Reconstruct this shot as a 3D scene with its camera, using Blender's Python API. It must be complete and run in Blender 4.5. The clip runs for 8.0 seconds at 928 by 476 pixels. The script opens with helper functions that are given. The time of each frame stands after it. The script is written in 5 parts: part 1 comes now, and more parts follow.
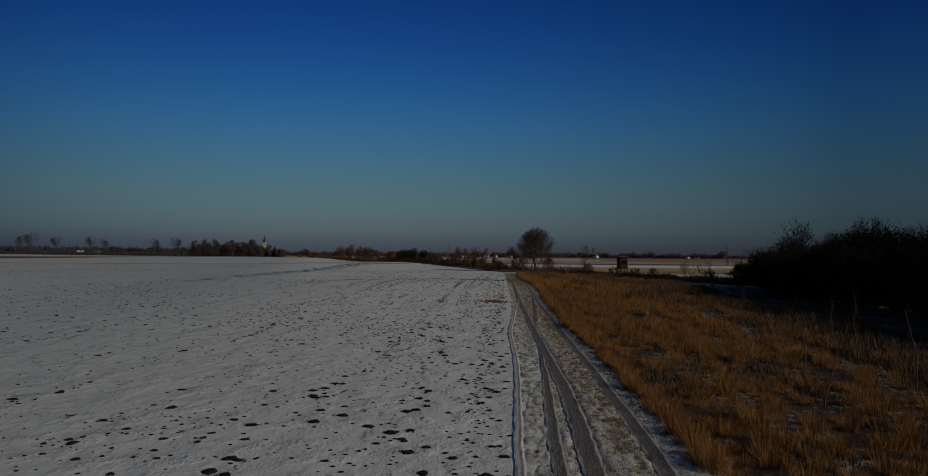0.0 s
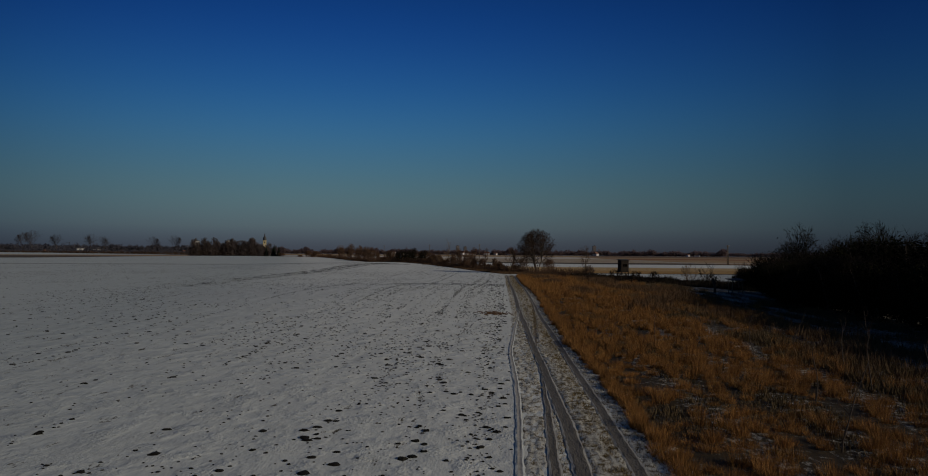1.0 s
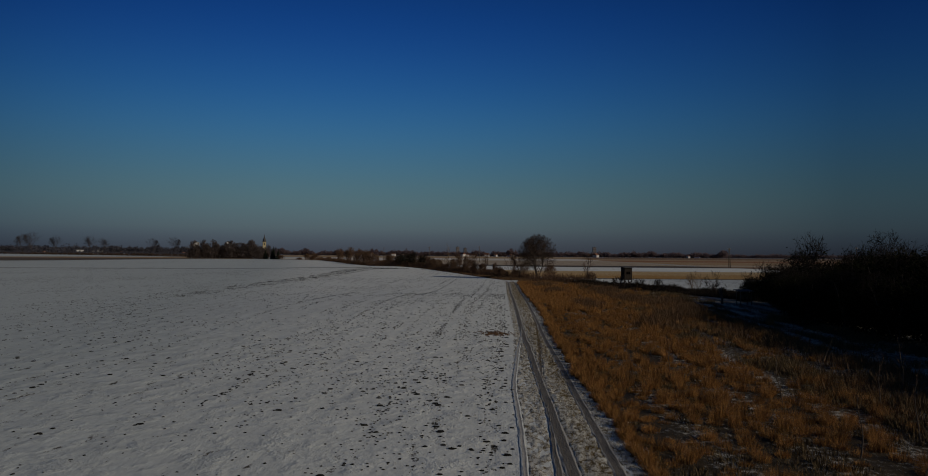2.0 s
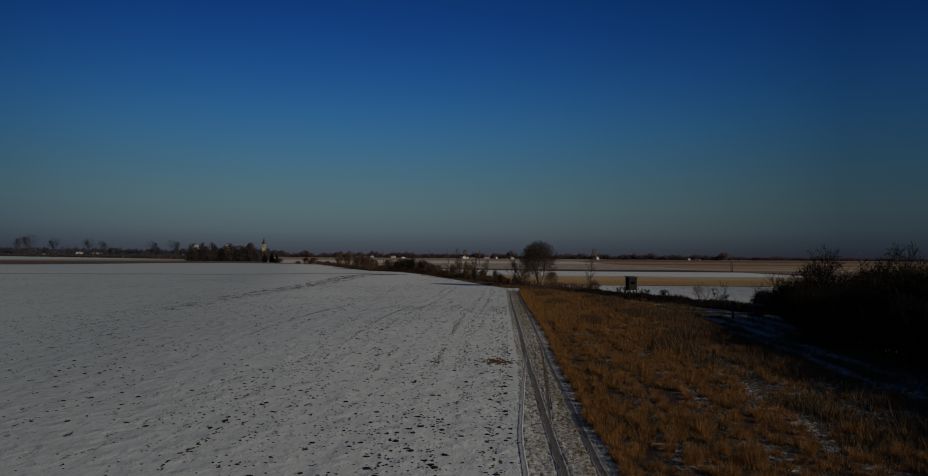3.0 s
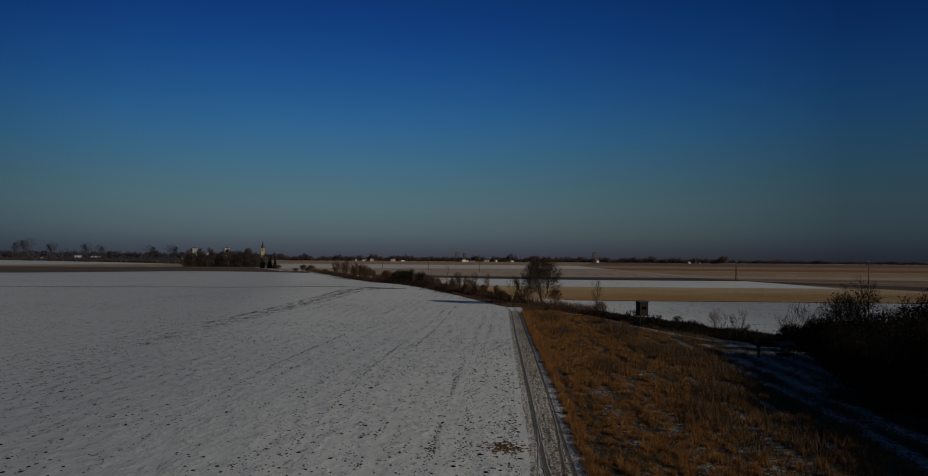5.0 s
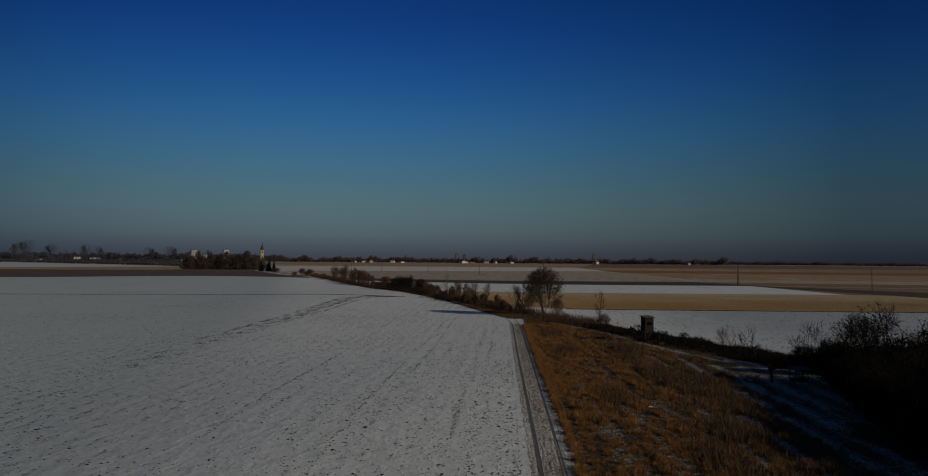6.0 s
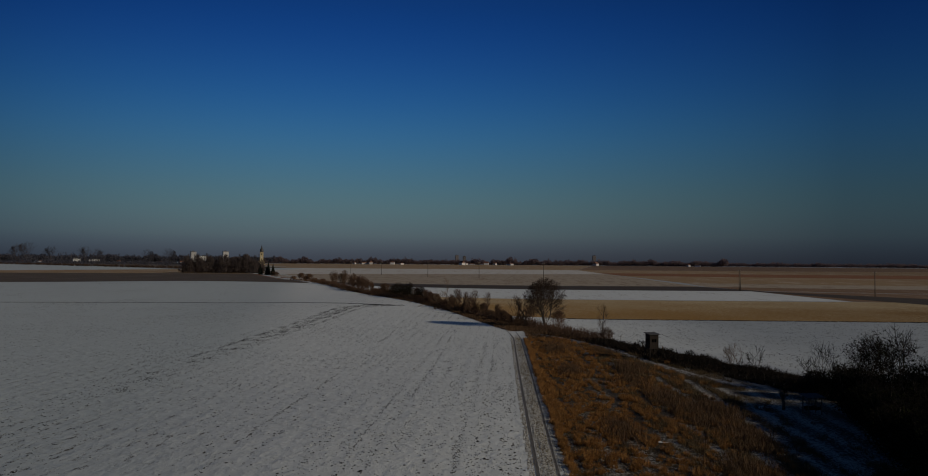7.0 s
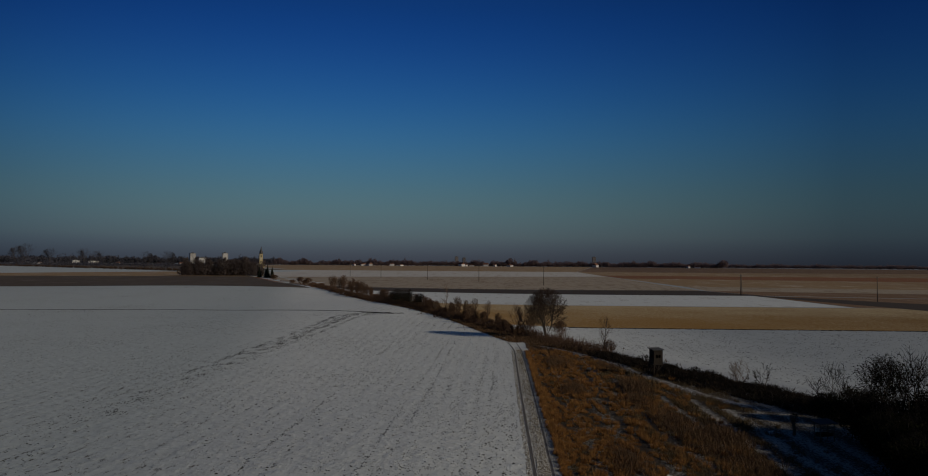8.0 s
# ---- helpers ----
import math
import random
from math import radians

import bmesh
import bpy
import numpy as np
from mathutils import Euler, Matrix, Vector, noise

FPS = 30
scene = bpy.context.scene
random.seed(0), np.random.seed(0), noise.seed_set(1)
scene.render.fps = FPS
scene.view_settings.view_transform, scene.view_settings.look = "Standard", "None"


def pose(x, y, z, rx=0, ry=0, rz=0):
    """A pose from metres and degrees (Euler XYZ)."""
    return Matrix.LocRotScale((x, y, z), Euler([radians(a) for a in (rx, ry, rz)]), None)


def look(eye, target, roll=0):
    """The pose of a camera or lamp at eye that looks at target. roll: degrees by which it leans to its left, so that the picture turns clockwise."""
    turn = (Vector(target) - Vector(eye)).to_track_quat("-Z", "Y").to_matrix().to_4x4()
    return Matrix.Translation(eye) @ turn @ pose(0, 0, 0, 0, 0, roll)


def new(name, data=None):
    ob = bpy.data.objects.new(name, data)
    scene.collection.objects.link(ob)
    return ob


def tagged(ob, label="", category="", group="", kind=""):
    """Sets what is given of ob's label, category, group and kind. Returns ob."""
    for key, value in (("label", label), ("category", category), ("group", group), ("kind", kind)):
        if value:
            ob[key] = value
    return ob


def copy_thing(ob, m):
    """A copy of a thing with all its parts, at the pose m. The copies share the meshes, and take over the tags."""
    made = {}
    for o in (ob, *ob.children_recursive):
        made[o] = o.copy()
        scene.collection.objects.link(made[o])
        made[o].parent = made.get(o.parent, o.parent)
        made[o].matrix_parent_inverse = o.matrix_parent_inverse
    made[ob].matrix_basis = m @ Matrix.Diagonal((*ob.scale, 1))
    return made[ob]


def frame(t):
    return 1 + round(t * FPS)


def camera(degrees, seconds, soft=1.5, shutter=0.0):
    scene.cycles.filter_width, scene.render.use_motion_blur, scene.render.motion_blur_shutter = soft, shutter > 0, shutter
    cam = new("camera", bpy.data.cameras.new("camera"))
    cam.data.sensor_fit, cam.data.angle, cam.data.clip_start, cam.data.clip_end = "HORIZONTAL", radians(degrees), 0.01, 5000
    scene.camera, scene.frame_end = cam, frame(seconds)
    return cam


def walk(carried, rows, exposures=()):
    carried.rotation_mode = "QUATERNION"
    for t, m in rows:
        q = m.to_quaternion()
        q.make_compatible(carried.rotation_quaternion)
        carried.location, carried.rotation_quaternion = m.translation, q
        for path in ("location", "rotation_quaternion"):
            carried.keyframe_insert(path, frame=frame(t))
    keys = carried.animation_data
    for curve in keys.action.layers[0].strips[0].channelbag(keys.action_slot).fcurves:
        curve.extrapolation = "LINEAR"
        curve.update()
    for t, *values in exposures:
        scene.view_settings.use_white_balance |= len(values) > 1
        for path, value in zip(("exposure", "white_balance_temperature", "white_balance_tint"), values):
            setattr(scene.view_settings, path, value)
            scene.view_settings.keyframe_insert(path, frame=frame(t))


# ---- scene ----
# ---- camera ----
cam = camera(66, 8.0, soft=1.0)
PATH = [
    (0, look((-0.459, 2.187, 4.108), (-1.608, 22.148, 4.618), 0.42)),
    (0.5, look((-0.452, 2.367, 4.604), (-1.601, 22.329, 5.062), 0.42)),
    (1, look((-0.482, 3.158, 5.128), (-1.632, 23.120, 5.574), 0.42)),
    (1.5, look((-0.544, 4.413, 5.684), (-1.694, 24.375, 6.141), 0.42)),
    (2, look((-0.630, 6.006, 6.281), (-1.780, 25.967, 6.761), 0.42)),
    (2.5, look((-0.735, 7.825, 6.928), (-1.885, 27.786, 7.435), 0.42)),
    (3, look((-0.854, 9.778, 7.634), (-2.003, 29.738, 8.168), 0.42)),
    (3.5, look((-0.983, 11.785, 8.409), (-2.130, 31.745, 8.967), 0.42)),
    (4, look((-1.117, 13.784, 9.261), (-2.263, 33.743, 9.837), 0.42)),
    (4.5, look((-1.253, 15.725, 10.191), (-2.397, 35.684, 10.783), 0.42)),
    (5, look((-1.389, 17.571, 11.199), (-2.530, 37.530, 11.805), 0.42)),
    (5.5, look((-1.522, 19.298, 12.276), (-2.660, 39.256, 12.895), 0.42)),
    (6, look((-1.650, 20.892, 13.406), (-2.785, 40.849, 14.039), 0.42)),
    (6.5, look((-1.773, 22.348, 14.563), (-2.905, 42.306, 15.213), 0.42)),
    (7, look((-1.889, 23.675, 15.711), (-3.018, 43.632, 16.380), 0.42)),
    (7.5, look((-2.000, 24.885, 16.802), (-3.124, 44.841, 17.488), 0.42)),
    (8, look((-2.106, 26.000, 17.774), (-3.226, 45.957, 18.472), 0.42)),
]
walk(cam, PATH)

# ---- light ----
SUN_AZ, SUN_EL = 110.0, 20.6      # degrees clockwise from +y, and above the horizon
EXPOSURE = -1.71
scene.view_settings.exposure = EXPOSURE

world = bpy.data.worlds.new("winter_sky")
scene.world = world
world.use_nodes = True
wn, wl = world.node_tree.nodes, world.node_tree.links
sky = wn.new("ShaderNodeTexSky")
sky.sky_type = "NISHITA"
sky.sun_disc = False
sky.sun_elevation, sky.sun_rotation = radians(SUN_EL), radians(SUN_AZ)
sky.altitude, sky.air_density, sky.dust_density, sky.ozone_density = 100, 1.0, 0.6, 2.0
SKY_TONES = ((0.0, (0.58, 0.72, 1.40)), (0.016, (0.62, 0.80, 1.50)), (0.035, (0.88, 1.12, 1.72)), (0.072, (1.12, 1.50, 1.74)), (0.113, (1.03, 1.67, 2.00)),
             (0.165, (0.76, 1.84, 2.72)), (0.22, (0.46, 1.60, 3.04)), (0.28, (0.28, 1.20, 2.94)), (0.34, (0.15, 0.90, 2.62)), (0.45, (0.26, 0.78, 1.75)), (0.7, (0.80, 1.05, 1.30)))
SKY_TURN = ((0.0, (0.60, 0.60, 0.60)), (0.60, (0.52, 0.52, 0.53)), (0.85, (0.31, 0.38, 0.45)), (0.925, (0.43, 0.48, 0.53)), (0.98, (0.85, 0.86, 0.87)), (1.0, (1.02, 1.02, 1.02)))   # dimmer and bluer away from the haze-lit side
way = wn.new("ShaderNodeTexCoord")
split = wn.new("ShaderNodeSeparateXYZ")
wl.new(way.outputs["Generated"], split.inputs[0])
height = wn.new("ShaderNodeValToRGB")
while len(height.color_ramp.elements) < len(SKY_TONES):
    height.color_ramp.elements.new(0.5)
height.color_ramp.interpolation = "B_SPLINE"
for e, (p, c) in zip(height.color_ramp.elements, SKY_TONES):
    e.position, e.color = p, (*(v / 4 for v in c), 1)
wl.new(split.outputs["Z"], height.inputs[0])
flat = wn.new("ShaderNodeVectorMath")
flat.operation = "MULTIPLY"
flat.inputs[1].default_value = (1, 1, 0)
wl.new(way.outputs["Generated"], flat.inputs[0])
unit = wn.new("ShaderNodeVectorMath")
unit.operation = "NORMALIZE"
wl.new(flat.outputs[0], unit.inputs[0])
dot = wn.new("ShaderNodeVectorMath")
dot.operation = "DOT_PRODUCT"
dot.inputs[1].default_value = (math.sin(radians(-7)), math.cos(radians(-7)), 0)
wl.new(unit.outputs[0], dot.inputs[0])
half = wn.new("ShaderNodeMath")
half.operation = "MULTIPLY_ADD"
half.inputs[1].default_value, half.inputs[2].default_value = 0.5, 0.5
wl.new(dot.outputs["Value"], half.inputs[0])
turn = wn.new("ShaderNodeValToRGB")
while len(turn.color_ramp.elements) < len(SKY_TURN):
    turn.color_ramp.elements.new(0.5)
for e, (p, c) in zip(turn.color_ramp.elements, SKY_TURN):
    e.position, e.color = p, (*c, 1)
wl.new(half.outputs[0], turn.inputs[0])
tint = sky.outputs[0]
for factor in (height, turn):
    mul = wn.new("ShaderNodeVectorMath")
    mul.operation = "MULTIPLY"
    wl.new(tint, mul.inputs[0])
    wl.new(factor.outputs[0], mul.inputs[1])
    tint = mul.outputs[0]
wl.new(tint, wn["Background"].inputs[0])
wn["Background"].inputs[1].default_value = 0.06 * 4

sun_data = bpy.data.lights.new("sun", "SUN")
sun_data.energy, sun_data.angle, sun_data.color = 5.35, radians(0.55), (1.0, 0.885, 0.71)
sun = new("sun", sun_data)
sun.matrix_world = look((80 * math.sin(radians(SUN_AZ)), 80 * math.cos(radians(SUN_AZ)), 80 * math.tan(radians(SUN_EL))), (0, 0, 0))


# ---- the lie of the land ----
def off_hedgerow(x, y):
    """Metres beyond the long hedgerow and ditch (negative on the camera's side)."""
    return ((y - 200) + 2.2 * (x - 7)) / 2.417


def hedgerow_at(s, d):
    """The place s metres along the hedgerow from the lone tree, d metres beyond it."""
    return 7 + (-s + 2.2 * d) / 2.417, 200 + (2.2 * s + d) / 2.417


def land(x, y):
    d = off_hedgerow(x, y)
    u = min(max((d + 10) / 40, 0), 1)
    z = 1.25 * math.exp(-((x + 10) / 22) ** 2 - ((y - 84) / 32) ** 2)
    z += 2.8 * math.exp(-((x + 170) / 120) ** 2 - ((y - 450) / 120) ** 2)
    z += 1.5 * math.exp(-((x + 50) / 40) ** 2 - ((y - 275) / 60) ** 2)
    z += -0.9 * u * u * (3 - 2 * u)
    z += -0.8 * math.exp(-(d / 3.0) ** 2)
    return z


# ---- building blocks ----
def mesh_of(name, verts, faces, material=None, smooth=False):
    me = bpy.data.meshes.new(name)
    me.from_pydata([tuple(v) for v in verts], [], [tuple(f) for f in faces])
    if material:
        me.materials.append(material)
    if smooth:
        me.polygons.foreach_set("use_smooth", [True] * len(me.polygons))
    me.update()
    return me


def thing(name, at=(0, 0, 0), label="", category="", group="", kind="", turn=0.0, size=1.0):
    ob = new(name)
    ob.empty_display_size = 0.3
    ob.matrix_basis = pose(*at, 0, 0, turn) @ Matrix.Scale(size, 4)
    return tagged(ob, label, category, group, kind)


def part(name, me, parent, label="", m=None):
    """Links a mesh as one part of a thing."""
    ob = new(name, me)
    ob.parent = parent
    if m is not None:
        ob.matrix_basis = m
    return tagged(ob, label)


def solid(name, me, label="", category="", kind="structure"):
    return tagged(new(name, me), label, category, kind=kind)


class Shape:
    """Gathers vertices and faces of one mesh."""

    def __init__(self):
        self.v, self.f = [], []

    def box(self, c, s, m=None, bevel=0.0):
        x, y, z = (k / 2 for k in s)
        if bevel:
            b, pts = bevel, []
            for sz in (-1, 1):
                for px, py in ((-x + b, -y), (x - b, -y), (x, -y + b), (x, y - b), (x - b, y), (-x + b, y), (-x, y - b), (-x, -y + b)):
                    pts.append((px, py, sz * z))
            fs = [tuple(range(7, -1, -1)), tuple(range(8, 16))] + [(i, (i + 1) % 8, 8 + (i + 1) % 8, 8 + i) for i in range(8)]
        else:
            pts = [(sx * x, sy * y, sz * z) for sz in (-1, 1) for sx, sy in ((-1, -1), (1, -1), (1, 1), (-1, 1))]
            fs = [(3, 2, 1, 0), (4, 5, 6, 7), (0, 1, 5, 4), (1, 2, 6, 5), (2, 3, 7, 6), (3, 0, 4, 7)]
        n, turn = len(self.v), m or Matrix.Identity(4)
        self.v += [tuple(turn @ Vector((p[0] + c[0], p[1] + c[1], p[2] + c[2]))) for p in pts]
        self.f += [tuple(n + i for i in f) for f in fs]
        return self

    def tube(self, pts, radii, sides=5, cap=True):
        n0 = len(self.v)
        for k, p in enumerate(pts):
            a, b = pts[max(k - 1, 0)], pts[min(k + 1, len(pts) - 1)]
            d = (Vector(b) - Vector(a)).normalized()
            u = d.cross(Vector((0, 0, 1)) if abs(d.z) < 0.9 else Vector((1, 0, 0))).normalized()
            w = d.cross(u)
            for i in range(sides):
                t = 2 * math.pi * i / sides
                self.v.append(tuple(Vector(p) + (u * math.cos(t) + w * math.sin(t)) * radii[k]))
        for k in range(len(pts) - 1):
            for i in range(sides):
                j = (i + 1) % sides
                self.f.append((n0 + k * sides + i, n0 + k * sides + j, n0 + (k + 1) * sides + j, n0 + (k + 1) * sides + i))
        if cap:
            e = n0 + (len(pts) - 1) * sides
            self.f.append(tuple(e + i for i in range(sides)))
            self.f.append(tuple(n0 + i for i in range(sides - 1, -1, -1)))
        return self

    def beam(self, a, b, r, sides=6):
        return self.tube([a, b], [r, r], sides)

    def me(self, name, material, smooth=False):
        return mesh_of(name, self.v, self.f, material, smooth)


# ---- materials ----
def material(name, rough=0.9, spec=0.25, metal=0.0):
    m = bpy.data.materials.new(name)
    m.use_nodes = True
    bsdf = m.node_tree.nodes["Principled BSDF"]
    bsdf.inputs["Roughness"].default_value = rough
    bsdf.inputs["Specular IOR Level"].default_value = spec
    bsdf.inputs["Metallic"].default_value = metal
    return m, m.node_tree, bsdf


def place_node(nt, scale=(1, 1, 1)):
    co = nt.nodes.new("ShaderNodeTexCoord")
    mp = nt.nodes.new("ShaderNodeMapping")
    mp.inputs["Scale"].default_value = scale
    nt.links.new(co.outputs["Object"], mp.inputs["Vector"])
    return mp.outputs[0]


def noise_node(nt, where, scale, detail=4.0, rough=0.55):
    n = nt.nodes.new("ShaderNodeTexNoise")
    n.inputs["Scale"].default_value, n.inputs["Detail"].default_value, n.inputs["Roughness"].default_value = scale, detail, rough
    nt.links.new(where, n.inputs["Vector"])
    return n.outputs["Fac"]


def ramp_node(nt, fac, stops):
    r = nt.nodes.new("ShaderNodeValToRGB")
    while len(r.color_ramp.elements) < len(stops):
        r.color_ramp.elements.new(0.5)
    for e, (p, c) in zip(r.color_ramp.elements, stops):
        e.position, e.color = p, (*c, 1) if not isinstance(c, (int, float)) else (c, c, c, 1)
    nt.links.new(fac, r.inputs[0])
    return r.outputs[0]


def math_node(nt, op, a, b):
    n = nt.nodes.new("ShaderNodeMath")
    n.operation = op
    for i, v in enumerate((a, b)):
        if isinstance(v, (int, float)):
            n.inputs[i].default_value = v
        else:
            nt.links.new(v, n.inputs[i])
    return n.outputs[0]


def mix_node(nt, fac, a, b, kind="MIX"):
    n = nt.nodes.new("ShaderNodeMix")
    n.data_type, n.blend_type = "RGBA", kind
    for i, v in ((0, fac), (6, a), (7, b)):
        if isinstance(v, (int, float)):
            n.inputs[i].default_value = v
        elif isinstance(v, tuple):
            n.inputs[i].default_value = (*v, 1)
        else:
            nt.links.new(v, n.inputs[i])
    return n.outputs[2]


def bump_node(nt, bsdf, height, strength, distance):
    b = nt.nodes.new("ShaderNodeBump")
    b.inputs["Strength"].default_value, b.inputs["Distance"].default_value = strength, distance
    nt.links.new(height, b.inputs["Height"])
    nt.links.new(b.outputs[0], bsdf.inputs["Normal"])


def field_material(name, top, under, cover, grain=(2.0, 1.1, 1.0), size=1.4, patch=0.03, rows=0.0, fleck=0.35, pitch=0.21, soft=0.05, drift=None, thin=()):
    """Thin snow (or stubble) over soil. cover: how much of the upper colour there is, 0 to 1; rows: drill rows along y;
    drift: (y from, y to, amount) by which the lower colour gains towards the far side, or along x with a fourth entry;
    thin: rows of (slope, from, to, tint) between which, by x + slope * y, the upper colour is dimmed: fall-off of
    brightness painted in, the cover stays the same."""
    m, nt, bsdf = material(name, 0.85, 0.2)
    where = place_node(nt)
    spots = noise_node(nt, place_node(nt, grain), size, 5.0, 0.62)
    fine = noise_node(nt, place_node(nt, grain), size * 6.5, 3.0, 0.6)
    broad = noise_node(nt, where, patch, 3.0, 0.5)
    h = math_node(nt, "ADD", math_node(nt, "MULTIPLY", spots, 1 - fleck), math_node(nt, "MULTIPLY", fine, fleck))
    h = math_node(nt, "ADD", h, math_node(nt, "MULTIPLY", math_node(nt, "SUBTRACT", broad, 0.5), 0.22))
    if rows:
        wave = nt.nodes.new("ShaderNodeTexWave")
        wave.bands_direction = "X"
        wave.inputs["Scale"].default_value = pitch
        wave.inputs["Distortion"].default_value = 1.6
        wave.inputs["Detail"].default_value = 3.0
        wave.inputs["Detail Scale"].default_value = 0.35
        nt.links.new(where, wave.inputs["Vector"])
        h = math_node(nt, "ADD", h, math_node(nt, "MULTIPLY", math_node(nt, "SUBTRACT", wave.outputs["Fac"], 0.5), rows))
    if drift:
        sep = nt.nodes.new("ShaderNodeSeparateXYZ")
        nt.links.new(where, sep.inputs[0])
        span = nt.nodes.new("ShaderNodeMapRange")
        span.interpolation_type = "SMOOTHSTEP"
        span.inputs["From Min"].default_value, span.inputs["From Max"].default_value, span.inputs["To Max"].default_value = drift[:3]
        nt.links.new(sep.outputs["Y" if len(drift) < 4 else "X"], span.inputs["Value"])
        h = math_node(nt, "ADD", h, span.outputs[0])
    edge = 0.36 + 0.30 * cover
    mask = ramp_node(nt, h, ((edge, 0.0), (edge + soft, 1.0)))
    tone = noise_node(nt, where, 0.35, 4.0)
    upper = mix_node(nt, tone, tuple(c * 0.86 for c in top), tuple(min(c * 1.08, 0.9) for c in top))
    # brightness fall-off towards the sides, multiplied into the upper colour
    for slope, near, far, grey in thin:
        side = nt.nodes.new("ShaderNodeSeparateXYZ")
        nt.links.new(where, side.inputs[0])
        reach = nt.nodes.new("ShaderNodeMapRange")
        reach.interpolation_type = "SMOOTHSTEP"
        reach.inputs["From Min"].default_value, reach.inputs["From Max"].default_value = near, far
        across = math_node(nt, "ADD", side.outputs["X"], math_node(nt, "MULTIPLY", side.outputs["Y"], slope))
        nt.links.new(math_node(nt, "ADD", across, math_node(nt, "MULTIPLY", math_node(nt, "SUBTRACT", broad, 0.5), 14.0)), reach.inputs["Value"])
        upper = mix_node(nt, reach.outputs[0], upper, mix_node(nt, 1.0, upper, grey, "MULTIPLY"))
    lower = mix_node(nt, fine, tuple(c * 0.6 for c in under), tuple(c * 1.5 for c in under))
    nt.links.new(mix_node(nt, mask, upper, lower), bsdf.inputs["Base Color"])
    swell = math_node(nt, "MULTIPLY", noise_node(nt, where, 0.45, 3.0), 1.3)
    swell = math_node(nt, "ADD", swell, math_node(nt, "MULTIPLY", math_node(nt, "MULTIPLY", noise_node(nt, where, 4.0, 6.0, 0.75), ramp_node(nt, noise_node(nt, where, 0.4, 4.0), ((0.40, 0.08), (0.62, 1.0)))), 0.7))
    swell = math_node(nt, "ADD", swell, math_node(nt, "MULTIPLY", noise_node(nt, where, 1.5, 2.0), 0.6))
    if rows:
        swell = math_node(nt, "SUBTRACT", swell, math_node(nt, "MULTIPLY", math_node(nt, "MULTIPLY", wave.outputs["Fac"], noise_node(nt, where, 0.16, 3.0)), 0.42))
    crumbs = math_node(nt, "MULTIPLY", noise_node(nt, where, 11.0, 3.0, 0.6), ramp_node(nt, noise_node(nt, where, 0.9, 3.0), ((0.48, 0.05), (0.66, 1.0))))
    swell = math_node(nt, "ADD", swell, math_node(nt, "MULTIPLY", crumbs, 1.2))
    bump_node(nt, bsdf, math_node(nt, "ADD", swell, math_node(nt, "SUBTRACT", math_node(nt, "MULTIPLY", fine, 0.22), math_node(nt, "MULTIPLY", spots, 0.6))), 0.5, 0.10)
    return m


def plain_material(name, a, b, scale=6.0, rough=0.85, stretch=(1, 1, 1), bump=0.3, depth=0.02, vary=0.0, island=0.0, spec=0.25, patchy=0.5, through_light=0.0):
    """Two tones of one stuff; vary: from object to object; island: from piece to piece of one mesh; through_light: the share
    of light that thin twigs let pass."""
    m, nt, bsdf = material(name, rough, spec)
    where = place_node(nt, stretch)
    n1, n2 = noise_node(nt, where, scale, 5.0, 0.6), noise_node(nt, where, scale * 0.17, 3.0)
    col = mix_node(nt, n1, a, b)
    col = mix_node(nt, math_node(nt, "MULTIPLY", ramp_node(nt, n2, ((0.36, 0.0), (0.64, 1.0))), patchy), col, tuple((p + q) * (0.42 - 0.2 * patchy) for p, q in zip(a, b)))
    for amount, node, socket in ((vary, "ShaderNodeObjectInfo", "Random"), (island, "ShaderNodeNewGeometry", "Random Per Island")):
        if amount:
            src = nt.nodes.new(node)
            hsv = nt.nodes.new("ShaderNodeHueSaturation")
            nt.links.new(math_node(nt, "ADD", math_node(nt, "MULTIPLY", src.outputs[socket], 2 * amount), 1 - amount), hsv.inputs["Value"])
            nt.links.new(math_node(nt, "ADD", math_node(nt, "MULTIPLY", src.outputs[socket], 0.04 * amount), 0.5 - 0.02 * amount), hsv.inputs["Hue"])
            nt.links.new(col, hsv.inputs["Color"])
            col = hsv.outputs[0]
    nt.links.new(col, bsdf.inputs["Base Color"])
    if bump:
        bump_node(nt, bsdf, n1, bump, depth)
    if through_light:
        thin, both = nt.nodes.new("ShaderNodeBsdfTranslucent"), nt.nodes.new("ShaderNodeMixShader")
        both.inputs[0].default_value = through_light
        nt.links.new(col, thin.inputs["Color"])
        nt.links.new(bsdf.outputs[0], both.inputs[1])
        nt.links.new(thin.outputs[0], both.inputs[2])
        nt.links.new(both.outputs[0], nt.nodes["Material Output"].inputs["Surface"])
    return m


SNOW = (0.745, 0.764, 0.73)
# the two thin rows paint dimmer light into the snow, left and right
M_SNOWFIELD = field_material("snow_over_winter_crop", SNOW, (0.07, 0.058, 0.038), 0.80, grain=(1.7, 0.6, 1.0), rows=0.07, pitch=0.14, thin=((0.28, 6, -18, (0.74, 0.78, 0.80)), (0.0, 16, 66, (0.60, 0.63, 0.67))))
M_WHITE = field_material("snow_field", SNOW, (0.22, 0.17, 0.11), 0.64, size=0.5, grain=(0.8, 0.12, 1.0), soft=0.2)
M_THIN = field_material("thin_snow_on_soil", (0.46, 0.375, 0.27), (0.20, 0.13, 0.07), 0.44, size=0.4, grain=(0.5, 0.08, 1.0), soft=0.2)
